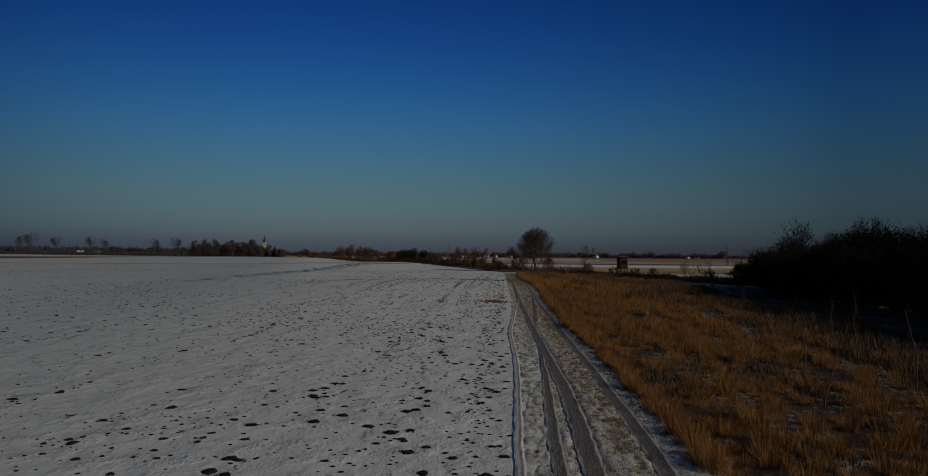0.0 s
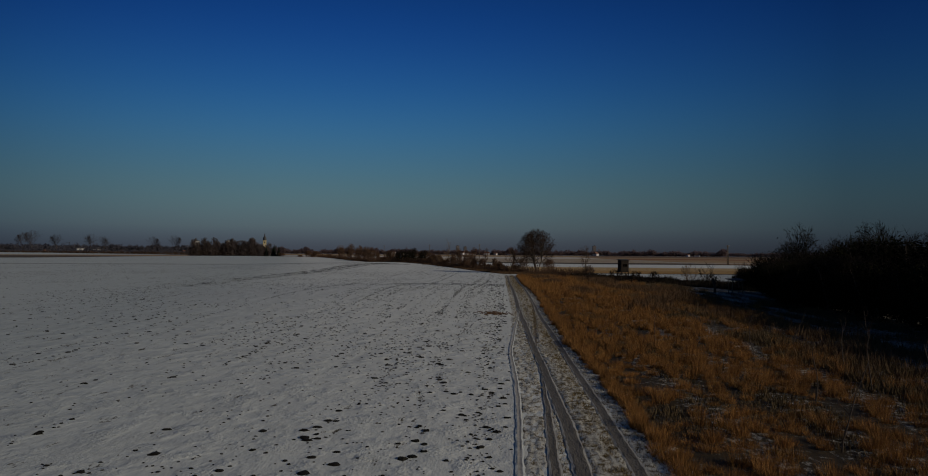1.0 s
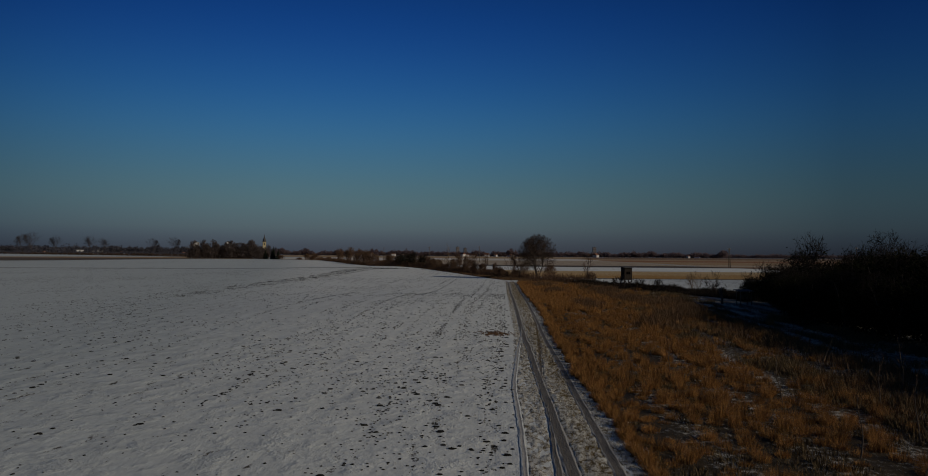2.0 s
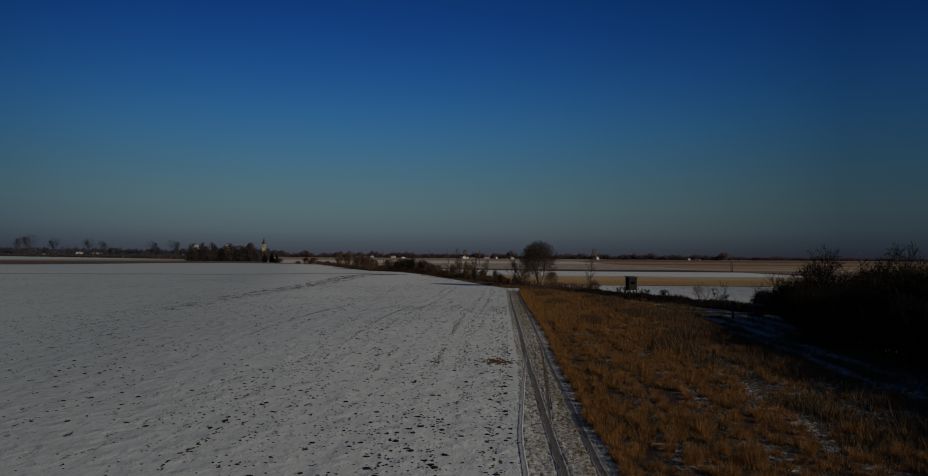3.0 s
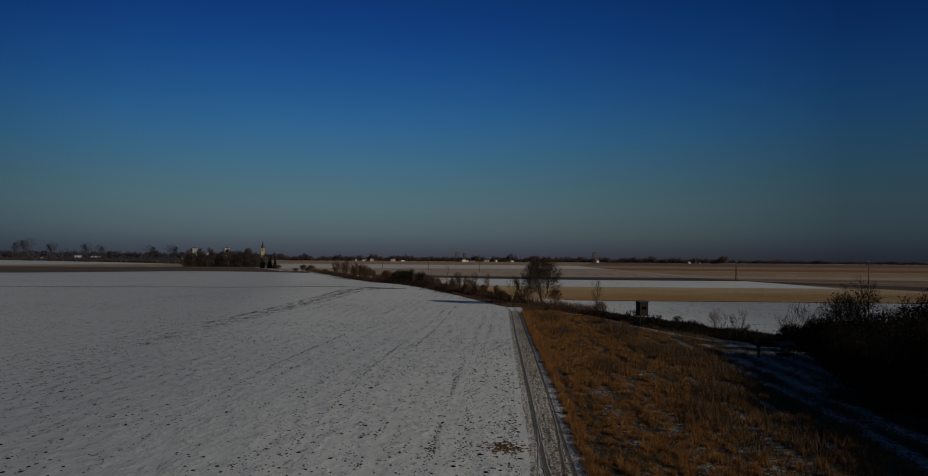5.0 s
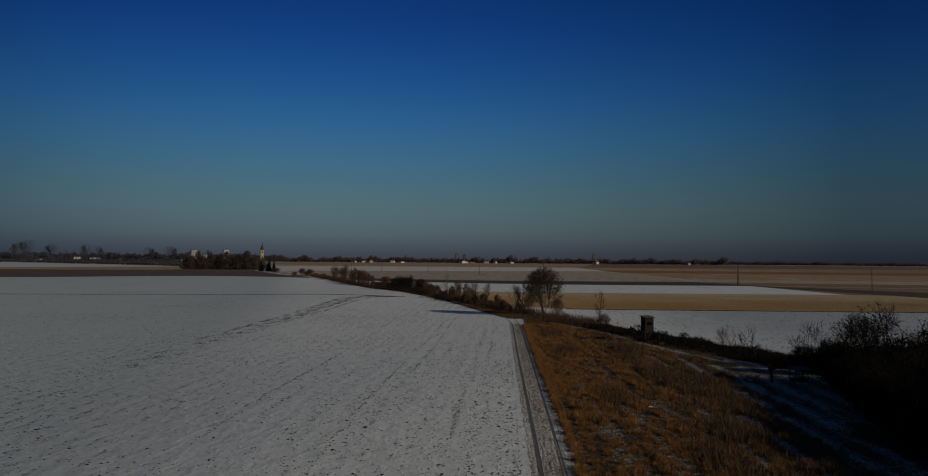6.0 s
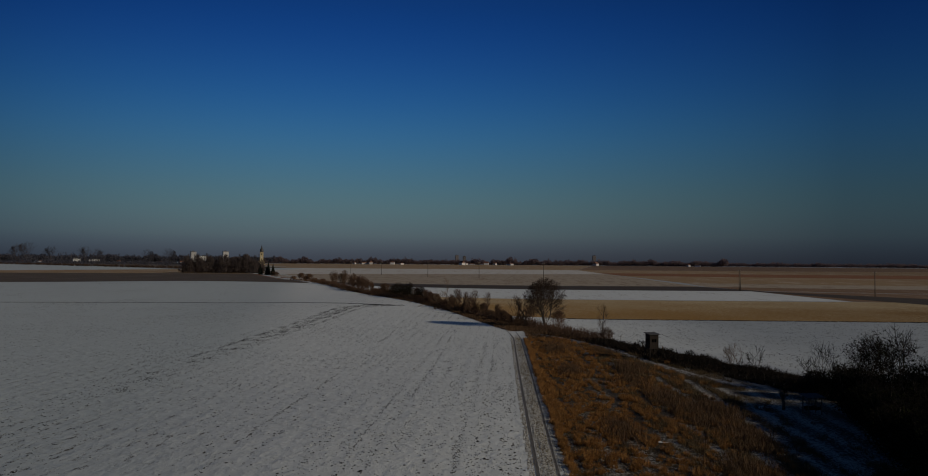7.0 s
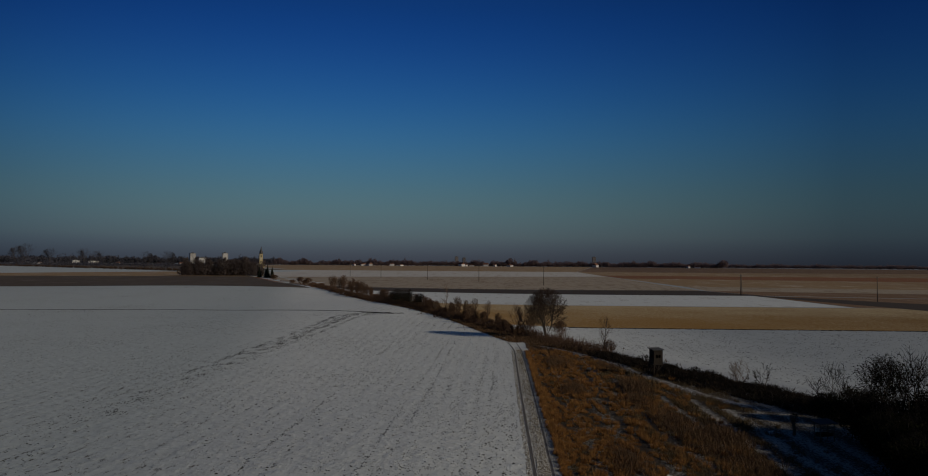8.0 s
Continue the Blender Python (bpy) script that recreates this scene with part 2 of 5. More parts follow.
# stubble dimmed to the right by the same painted fall-off
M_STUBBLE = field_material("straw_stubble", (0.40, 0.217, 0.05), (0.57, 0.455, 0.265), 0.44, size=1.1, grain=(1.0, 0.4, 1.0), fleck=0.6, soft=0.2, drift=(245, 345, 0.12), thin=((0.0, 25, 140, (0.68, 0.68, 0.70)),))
M_PALE = field_material("pale_snowy_grass", (0.66, 0.62, 0.55), (0.42, 0.33, 0.24), 0.52, size=0.4, grain=(0.3, 0.03, 1.0), soft=0.16)
M_LITTER = plain_material("straw_litter", (0.10, 0.055, 0.03), (0.19, 0.11, 0.06), 9.0, 0.95, (1, 1, 1), 0.5, 0.03, island=0.35)
# brown and tan fields also carry the painted dimming to the right
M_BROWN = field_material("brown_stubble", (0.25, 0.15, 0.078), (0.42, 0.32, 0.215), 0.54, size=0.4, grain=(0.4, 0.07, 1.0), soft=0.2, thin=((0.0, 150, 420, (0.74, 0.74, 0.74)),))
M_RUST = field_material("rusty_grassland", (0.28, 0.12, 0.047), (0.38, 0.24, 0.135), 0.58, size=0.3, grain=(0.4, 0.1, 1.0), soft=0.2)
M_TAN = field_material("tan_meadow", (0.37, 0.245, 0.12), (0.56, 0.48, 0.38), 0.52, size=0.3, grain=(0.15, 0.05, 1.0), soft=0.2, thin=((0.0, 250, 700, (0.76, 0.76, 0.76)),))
M_DARK = field_material("dark_ploughed_soil", (0.078, 0.058, 0.039), (0.14, 0.115, 0.09), 0.70, size=0.6, grain=(0.5, 0.1, 1.0), soft=0.15)
M_PLOUGH = field_material("brown_ploughed_soil", (0.115, 0.085, 0.055), (0.25, 0.20, 0.145), 0.50, size=0.3, grain=(0.12, 0.25, 1.0), soft=0.22)
M_MEADOW = field_material("snowy_rough_grass", (0.45, 0.435, 0.39), (0.042, 0.030, 0.015), 0.0, size=4.2, grain=(1.2, 0.8, 1.0), rows=0.10, pitch=0.1, soft=0.12, drift=(6, 21, -0.045, "x"))
M_LANE = field_material("trodden_snow_and_grass", (0.64, 0.62, 0.55), (0.115, 0.083, 0.034), 0.50, size=5.5, grain=(1.1, 0.8, 1.0), fleck=0.45, soft=0.05)
M_TRACK = field_material("thin_snow_on_track", (0.56, 0.56, 0.54), (0.06, 0.042, 0.022), 0.24, size=2.6, grain=(1.2, 0.6, 1.0), fleck=0.5, soft=0.08)
M_RUT = plain_material("frozen_mud", (0.085, 0.073, 0.058), (0.26, 0.235, 0.20), 8.0, 0.75, (2.0, 0.9, 1), 1.0, 0.05)
M_RIDGE = plain_material("snow_ridge", (0.26, 0.235, 0.20), (0.66, 0.65, 0.62), 7.0, 0.8, (1, 1, 1), 0.6, 0.03)
M_CLOD = plain_material("bare_clods", (0.006, 0.0055, 0.004), (0.019, 0.016, 0.011), 9.0, 0.95, (1, 1, 1), 0.5, 0.03, island=0.4)
M_STRAW = plain_material("dry_grass", (0.215, 0.088, 0.022), (0.50, 0.24, 0.068), 5.0, 0.8, (1, 1, 0.3), 0, island=0.6, patchy=0.85)
M_LANEGRASS = plain_material("pale_trodden_grass", (0.125, 0.085, 0.03), (0.25, 0.18, 0.075), 5.0, 0.85, (1, 1, 1), 0, island=0.5)
M_VERGE = plain_material("brown_weeds", (0.088, 0.049, 0.024), (0.185, 0.106, 0.052), 4.0, 0.85, (1, 1, 0.4), 0, island=0.45)
M_TREETWIG = plain_material("dark_brown_twigs", (0.05, 0.03, 0.02), (0.10, 0.061, 0.038), 5.0, 0.9, (1, 1, 1), 0, island=0.3)
M_BARK = plain_material("grey_brown_bark", (0.075, 0.055, 0.042), (0.15, 0.115, 0.085), 14.0, 0.9, (1, 1, 0.3), 0.5, 0.03)
M_TWIG = plain_material("brown_twigs", (0.088, 0.049, 0.029), (0.175, 0.10, 0.058), 5.0, 0.9, (1, 1, 1), 0, island=0.3)
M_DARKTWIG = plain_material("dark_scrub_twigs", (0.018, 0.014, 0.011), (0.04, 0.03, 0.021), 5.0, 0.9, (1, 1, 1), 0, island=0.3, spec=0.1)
M_REDTWIG = plain_material("reddish_twigs", (0.13, 0.07, 0.042), (0.22, 0.125, 0.07), 5.0, 0.9, (1, 1, 1), 0, island=0.3)
M_PALETWIG = plain_material("pale_tan_twigs", (0.19, 0.125, 0.075), (0.30, 0.205, 0.125), 5.0, 0.9, (1, 1, 1), 0, island=0.3)
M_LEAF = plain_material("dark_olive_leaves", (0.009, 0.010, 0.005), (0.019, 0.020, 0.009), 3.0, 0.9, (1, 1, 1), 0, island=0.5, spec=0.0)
M_NEEDLE = plain_material("dark_needles", (0.02, 0.028, 0.018), (0.04, 0.05, 0.03), 3.0, 0.85, (1, 1, 1), 0, island=0.4)
# far woods and trees: the haze of distance is mixed into both base colours
M_FARTREE = plain_material("haze_toned_winter_woods", (0.195, 0.142, 0.145), (0.245, 0.185, 0.186), 0.05, 0.95, (1, 1, 1), 0, island=0.06, spec=0.0, through_light=0.6)
M_HAZE = plain_material("haze_toned_far_twigs", (0.10, 0.095, 0.11), (0.14, 0.132, 0.15), 0.05, 0.95, (1, 1, 1), 0, island=0.2, through_light=0.5)
M_BOARD = plain_material("weathered_boards", (0.018, 0.013, 0.009), (0.042, 0.029, 0.019), 8.0, 0.85, (1, 1, 0.15), 0.5, 0.01, vary=0.25)
M_FELT = plain_material("roofing_felt", (0.06, 0.057, 0.054), (0.12, 0.114, 0.11), 10.0, 0.85, (1, 1, 1), 0.4, 0.01)
M_POLE = plain_material("creosoted_pole", (0.09, 0.07, 0.055), (0.16, 0.13, 0.10), 6.0, 0.85, (1, 1, 0.2), 0.3, 0.01)
M_PLASTER = plain_material("cream_plaster", (0.46, 0.36, 0.19), (0.56, 0.45, 0.25), 0.4, 0.85, (1, 1, 1), 0.2, 0.02)
M_WALL = plain_material("white_render", (0.50, 0.48, 0.46), (0.74, 0.71, 0.68), 0.3, 0.85, (1, 1, 1), 0.2, 0.02, vary=0.2)
M_ROOF = plain_material("clay_roof", (0.16, 0.075, 0.05), (0.25, 0.12, 0.08), 1.0, 0.85, (1, 1, 1), 0.3, 0.05, vary=0.25)
M_CONCRETE = plain_material("grey_concrete", (0.16, 0.14, 0.135), (0.25, 0.22, 0.21), 0.3, 0.9, (1, 1, 1), 0.2, 0.02, vary=0.2)
M_BLOCK = plain_material("pale_panel_wall", (0.46, 0.44, 0.41), (0.58, 0.55, 0.51), 0.3, 0.9, (1, 1, 1), 0.2, 0.02, vary=0.15)
# grove twigs, lightened in colour to imitate haze
M_GROVE = plain_material("grove_twigs", (0.105, 0.08, 0.072), (0.155, 0.12, 0.107), 0.3, 0.95, (1, 1, 1), 0, island=0.2, through_light=0.35)
M_DULL = plain_material("dull_dead_grass", (0.085, 0.056, 0.027), (0.175, 0.118, 0.055), 3.0, 0.85, (1, 1, 1), 0, island=0.4)
M_COPPER = plain_material("dark_spire_metal", (0.05, 0.05, 0.05), (0.09, 0.085, 0.08), 1.0, 0.5, (1, 1, 1), 0.2, 0.02)
M_GLASS = plain_material("dark_window", (0.02, 0.022, 0.026), (0.04, 0.042, 0.05), 1.0, 0.2, (1, 1, 1), 0, spec=0.5)


# ---- ground, fields, lane ----
def steps(*runs):
    """Grid lines: runs of (from, to, step), joined and sorted."""
    out = set()
    for a, b, s in runs:
        n = max(1, round((b - a) / s))
        out |= {round(a + (b - a) * i / n, 3) for i in range(n + 1)}
    return sorted(out)


def sheet(name, xs, ys, z_of, mat):
    verts = [(x, y, z_of(x, y)) for y in ys for x in xs]
    w = len(xs)
    faces = [(j * w + i, j * w + i + 1, (j + 1) * w + i + 1, (j + 1) * w + i) for j in range(len(ys) - 1) for i in range(w - 1)]
    return mesh_of(name, verts, faces, mat, True)


def patch(name, corners, n, mat, lift, label):
    """A field: four corners (near left, near right, far right, far left), laid on the land."""
    a, b, c, d = (Vector(p) for p in corners)
    nu, nv = n
    verts, faces = [], []
    for j in range(nv + 1):
        for i in range(nu + 1):
            u, v = i / nu, j / nv
            p = (a * (1 - u) + b * u) * (1 - v) + (d * (1 - u) + c * u) * v
            verts.append((p.x, p.y, land(p.x, p.y) + lift))
    for j in range(nv):
        for i in range(nu):
            k = j * (nu + 1) + i
            faces.append((k, k + 1, k + nu + 2, k + nu + 1))
    return solid(name, mesh_of(name, verts, faces, mat, True), label, "field")


GX = steps((-4800, -1200, 400), (-1200, -400, 50), (-400, -80, 12), (-80, 80, 2.5), (80, 400, 12), (400, 1200, 80), (1200, 4800, 400))
GY = steps((-4800, -600, 600), (-600, -60, 60), (-60, 240, 2.5), (240, 640, 8), (640, 1200, 40), (1200, 4800, 400))
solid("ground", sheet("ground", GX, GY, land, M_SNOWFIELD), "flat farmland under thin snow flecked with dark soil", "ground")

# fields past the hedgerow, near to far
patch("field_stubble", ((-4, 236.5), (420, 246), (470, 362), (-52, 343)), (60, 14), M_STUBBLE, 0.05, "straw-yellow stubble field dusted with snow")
patch("field_snow", ((-52, 343.6), (153, 354), (148, 467.5), (-104, 449)), (30, 12), M_WHITE, 0.05, "white snow-covered field past the stubble")
patch("field_dark", ((-104, 450), (156, 470), (137.5, 549), (-130, 513)), (30, 8), M_DARK, 0.05, "strip of dark ploughed soil between snowy fields")
patch("field_thin_snow", ((-130, 514), (139, 549.6), (149, 1088), (-296, 890)), (30, 30), M_THIN, 0.05, "grey field of thin snow on soil")
patch("field_snow_strip", ((-296, 891), (149, 1089), (161, 1640), (-560, 1640)), (20, 20), M_PALE, 0.05, "long strip of clean white snow")
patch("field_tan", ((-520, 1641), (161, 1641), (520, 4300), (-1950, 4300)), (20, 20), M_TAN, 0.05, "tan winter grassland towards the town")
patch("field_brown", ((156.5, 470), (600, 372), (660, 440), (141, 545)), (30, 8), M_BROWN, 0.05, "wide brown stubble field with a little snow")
patch("field_grey_tan", ((142, 546), (660, 440.5), (720, 530), (150, 640)), (30, 8), M_THIN, 0.05, "greyish field with thin snow between brown ones")
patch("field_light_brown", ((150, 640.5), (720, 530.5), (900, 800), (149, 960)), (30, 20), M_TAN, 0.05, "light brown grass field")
patch("field_ditch", ((147.5, 467.5), (150.5, 472), (262, 300), (181, 300)), (4, 40), M_DARK, 0.09, "dark grassy ditch between two fields")
patch("field_rust", ((149.5, 961), (900, 801), (1300, 1150), (151, 1190)), (30, 20), M_RUST, 0.05, "rust-brown grass strip on the plain")
patch("field_pale", ((151.5, 1191), (1300, 1151), (1800, 1900), (162, 1640)), (20, 20), M_TAN, 0.05, "pale snow-dusted field near the skyline")
patch("field_far_brown", ((162, 1641), (1800, 1901), (3300, 3300), (525, 4300)), (20, 20), M_BROWN, 0.05, "far brown field below the skyline")
patch("field_wedge", ((154.5, 353.5), (470, 300), (600, 371), (149, 466)), (20, 8), M_BROWN, 0.045, "brown grassy wedge between two fields")
patch("field_ploughed", ((-430, 482), (-117, 446), (-303, 866), (-660, 760)), (50, 30), M_PLOUGH, 0.06, "brown ploughed field beyond the snowy crop")
patch("field_straw", ((-660.5, 761), (-303.5, 867), (-545, 1215), (-730, 830)), (20, 20), M_TAN, 0.06, "straw-coloured grass strip with patches of snow")
patch("field_verge", (hedgerow_at(138, -5), hedgerow_at(138, 4), hedgerow_at(720, 6), hedgerow_at(720, -10)), (4, 60), M_RUST, 0.08, "rust-brown grassy verge along the far hedgerow")
patch("field_left_tan", ((-330, 890), (-297, 892), (-561, 1640), (-680, 1500)), (8, 20), M_TAN, 0.05, "tan grassland behind the grove")
patch("field_town", ((-1790, 2465), (-560, 1243), (-520, 1700), (-1950, 4300)), (20, 20), M_PLOUGH, 0.05, "dark gardens and grassland before the town")

def meadow_edge(y):
    return float(np.interp(y, (0, 34, 42, 56, 98, 150, 178), (3.5, 3.35, 3.0, 2.87, 2.6, 2.5, 2.3)))


# rough meadow between the lane and the thicket
mverts, mfaces, mys = [], [], steps((-60, 4, 4.0), (4, 70, 0.8), (70, 190, 2.0))
for y in mys:
    x0 = meadow_edge(y) - 0.1
    x1 = max(min(7 + (197 - y) / 2.2, 75), x0 + 0.5)
    for i in range(31):
        x = x0 + (x1 - x0) * (i / 30) ** 1.5
        mverts.append((x, y, land(x, y) - 0.05 + 0.08 * min(1, (x - x0) / 0.8) + 0.05 * min(1, (x - x0) / 0.8) * noise.noise(Vector((x * 0.9, y * 0.9, 0)))))
for j in range(len(mys) - 1):
    for i in range(30):
        k = j * 31 + i
        mfaces.append((k, k + 1, k + 32, k + 31))
solid("meadow", mesh_of("meadow", mverts, mfaces, M_MEADOW, True), "rough frozen meadow of dead grass and snow patches", "meadow")


def curve_x(knots, y):
    ys = [k[1] for k in knots]
    return float(np.interp(y, ys, [k[0] for k in knots]))


def smooth_x(knots, y):
    return sum(curve_x(knots, y + o) for o in (-2, -1, 0, 1, 2)) / 5


# wheel ruts as (x, y) lines: the main one, its short branch, a faint crossing one, the right one, the furrow by the crop
RUT_LEFT = ((1.15, -60), (1.2, 10), (1.24, 16), (1.38, 20), (1.42, 25), (1.3, 30), (1.2, 36), (1.1, 41), (1.0, 46), (0.95, 51), (0.75, 57), (0.65, 64), (0.58, 72), (0.45, 84), (0.37, 102), (0.32, 116), (0.24, 143), (0.15, 172), (-0.6, 182), (-1.6, 190))
RUT_BRANCH = ((0.45, -60), (0.55, 10), (0.62, 16), (0.71, 19.4), (0.86, 24), (1.06, 31.8), (1.15, 36))
RUT_INNER = ((1.2, 41), (1.4, 47), (1.62, 53), (1.84, 59.4), (1.95, 67), (1.95, 76))
RUT_RIGHT = ((2.5, -60), (2.55, 10), (2.64, 16), (2.7, 18), (2.69, 22), (2.68, 30), (2.56, 37), (2.5, 43), (2.44, 48), (2.3, 52), (2.15, 58), (2.12, 64), (2.05, 71), (1.95, 80), (1.9, 90), (1.93, 102), (1.96, 117), (1.86, 143), (1.6, 172), (1.0, 182), (0.4, 190))
RUT_EDGE = ((-0.2, -60), (-0.16, 16), (-0.09, 21), (0.02, 28.6), (-0.05, 34), (-0.2, 39.7), (0.0, 44.8), (0.27, 52), (0.6, 58), (0.7, 63))
TRACK = ((4.4, 181.2), (6.6, 179.6), (9.9, 174), (14.7, 163.5), (18.3, 151.5), (20.8, 139), (23.4, 131), (25.5, 124), (27.9, 119), (30, 115.5), (33, 112))


def way_points(knots, gap=0.5):
    """Evenly spaced points on a smoothed line."""
    k = np.asarray(knots, float)
    s = np.concatenate([[0], np.cumsum(np.hypot(*np.diff(k, axis=0).T))])
    t = np.arange(0, s[-1], gap)
    o = np.array([-3, -1.5, 0, 1.5, 3])
    grid = np.clip(t[:, None] + o, 0, s[-1])
    return np.stack([np.interp(grid, s, k[:, 0]).mean(1), np.interp(grid, s, k[:, 1]).mean(1)], 1)


TRACK_LINE = way_points(TRACK)


def off_track(x, y):
    return float(np.min(np.hypot(TRACK_LINE[:, 0] - x, TRACK_LINE[:, 1] - y)))


def ribbon(name, pts, profile, mats, seed, rough=0.03):
    """A strip along a line; profile: (across, height, material index)."""
    rng, verts, faces, n = random.Random(seed), [], [], len(profile)
    way = np.gradient(pts, axis=0)
    way /= np.hypot(way[:, 0], way[:, 1])[:, None]
    for j, ((x, y), (dx, dy)) in enumerate(zip(pts, way)):
        fade = min(1, 0.15 + j / 14, 0.15 + (len(pts) - 1 - j) / 14)
        wob = 0.16 * noise.noise(Vector((x * 0.4, y * 0.4, seed)))
        for c, h, _ in profile:
            px, py = x + dy * (c * (0.4 + 0.6 * fade) + wob + rng.uniform(-rough, rough)), y - dx * (c * (0.4 + 0.6 * fade) + wob + rng.uniform(-rough, rough))
            verts.append((px, py, land(px, py) - 0.04 * (1 - fade) + h * fade + 0.5 * rough * rng.uniform(-1, 1)))
    faces = [(j * n + i, j * n + i + 1, (j + 1) * n + i + 1, (j + 1) * n + i) for j in range(len(pts) - 1) for i in range(n - 1)]
    me = mesh_of(name, verts, faces, None, True)
    for m in mats:
        me.materials.append(m)
    me.polygons.foreach_set("material_index", [profile[i][2] for j in range(len(pts) - 1) for i in range(n - 1)])
    return me


lane = thing("lane", (0, 0, 0), "snowy farm lane with frozen wheel ruts", "lane", kind="structure")


def narrowing(y):
    """Ruts are churned wide at the near end of the lane."""
    return float(np.interp(y, (20, 50, 100), (1, 0.76, 0.68)))


def lane_bed():
    ys, verts, faces, n = steps((-60, 6, 2.0), (6, 60, 0.25), (60, 184, 0.7)), [], [], 81
    for y in ys:
        a, b = smooth_x(RUT_LEFT, y) - float(np.interp(y, (38, 60), (1.62, 0.85))), max(smooth_x(RUT_RIGHT, y) + 0.55, meadow_edge(y) + float(np.interp(y, (20, 60), (0.3, 0.1))))
        thin = narrowing(y)
        cuts = [(smooth_x(RUT_LEFT, y), 0.23 * thin), (smooth_x(RUT_RIGHT, y), 0.17 * thin)]
        for knots, y0, y1, w in ((RUT_BRANCH, -60, 34, 0.13), (RUT_INNER, 43, 72, 0.1), (RUT_EDGE, -60, 60, 0.09)):
            if y0 <= y <= y1:
                cuts.append((smooth_x(knots, y), w))
        for i in range(n):
            x = a + (b - a) * i / (n - 1)
            lump = 0.035 * noise.noise(Vector((x * 2.2, y * 1.4, 3))) + 0.045 * noise.noise(Vector((x * 7, y * 6, 1)))
            rise = 0.04 * math.exp(-((x - (a + b) / 2 - 0.2) / 0.5) ** 2)
            dip = max(math.exp(-((x - c) / (w * 1.1)) ** 4) for c, w in cuts)
            skirt = min(1, i / 8, 0.3 + (n - 1 - i) / 10) * min(1, max(0, 184 - y) / 16)
            verts.append((x, y, land(x, y) - 0.02 + skirt * (0.03 + lump * 0.9 + rise * 0.7) * (1 - dip)))
    faces = [(j * n + i, j * n + i + 1, (j + 1) * n + i + 1, (j + 1) * n + i) for j in range(len(ys) - 1) for i in range(n - 1)]
    return mesh_of("lane_bed", verts, faces, M_LANE, True)


def rut(knots, y0, y1, half, rim, seed, snowy=False):
    rng = random.Random(seed)
    ys = [y for y in steps((-58, 6, 1.0), (6, 70, 0.28), (70, 190, 0.6)) if y0 <= y <= y1]
    verts, faces = [], []
    o1, o2 = (0.02, 0.05) if snowy else (0.025, 0.06)
    prof = ((-half - o2, 0.0), (-half - o1, rim), (-half, 0.01), (-half * 0.5, 0.0), (half * 0.5, 0.0), (half, 0.01), (half + o1, rim), (half + o2, 0.0))
    for y in ys:
        c = smooth_x(knots, y) + rng.uniform(-0.012, 0.012) + 0.04 * noise.noise(Vector((y * 0.35, seed, 0)))
        fade = min(1, 0.1 + (y1 - y) / 14, 0.3 + max(y - y0, 0) / 6) * (narrowing(y) if y1 > 100 else 1)
        for dx, dz in prof:
            w = (1 + rng.uniform(-0.10, 0.10)) * fade
            z = dz * rng.uniform(0.4, 1.3) if dz == rim else dz + rng.uniform(0, 0.012)
            verts.append((c + dx * w, y, land(c, y) + 0.012 + z))
    n = len(prof)
    me = bpy.data.meshes.new("rut")
    faces = [(j * n + i, j * n + i + 1, (j + 1) * n + i + 1, (j + 1) * n + i) for j in range(len(ys) - 1) for i in range(n - 1)]
    me.from_pydata(verts, [], faces)
    me.materials.append(M_SNOWFIELD if snowy else M_RIDGE)
    me.materials.append(M_RIDGE if snowy else M_RUT)
    me.polygons.foreach_set("material_index", [1 if i in (2, 3, 4) else 0 for j in range(len(ys) - 1) for i in range(n - 1)])
    me.polygons.foreach_set("use_smooth", [True] * len(me.polygons))
    return me


part("lane_bed", lane_bed(), lane)
part("wheel_rut", rut(RUT_LEFT, -58, 190, 0.175, 0.014, 1), lane, "broad frozen grey wheel rut with snowy rims")
part("wheel_rut", rut(RUT_BRANCH, -58, 36, 0.10, 0.012, 5), lane, "narrow frozen brown wheel rut")
part("wheel_rut", rut(RUT_INNER, 41, 76, 0.07, 0.012, 2), lane, "faint brown wheel rut crossing the lane")
part("wheel_rut", rut(RUT_RIGHT, -58, 190, 0.14, 0.014, 3), lane, "frozen grey wheel rut with snowy rims")
part("wheel_rut", rut(RUT_EDGE, -58, 63, 0.06, 0.011, 4, True), lane, "snow-filled furrow at the edge of the crop")

track = thing("field_track", (0, 0, 0), "snowy farm track with two faint ruts beside the ditch", "track", kind="structure")
TRACK_PROFILE = ((-1.25, -0.03, 2), (-0.8, 0.05, 0), (-0.55, 0.03, 2), (-0.2, 0.06, 2), (0.2, 0.06, 2), (0.55, 0.03, 0), (0.8, 0.05, 2), (1.25, -0.03, 2))
part("track_bed", ribbon("track_bed", TRACK_LINE, TRACK_PROFILE, (M_RIDGE, M_RUT, M_TRACK), 21), track)


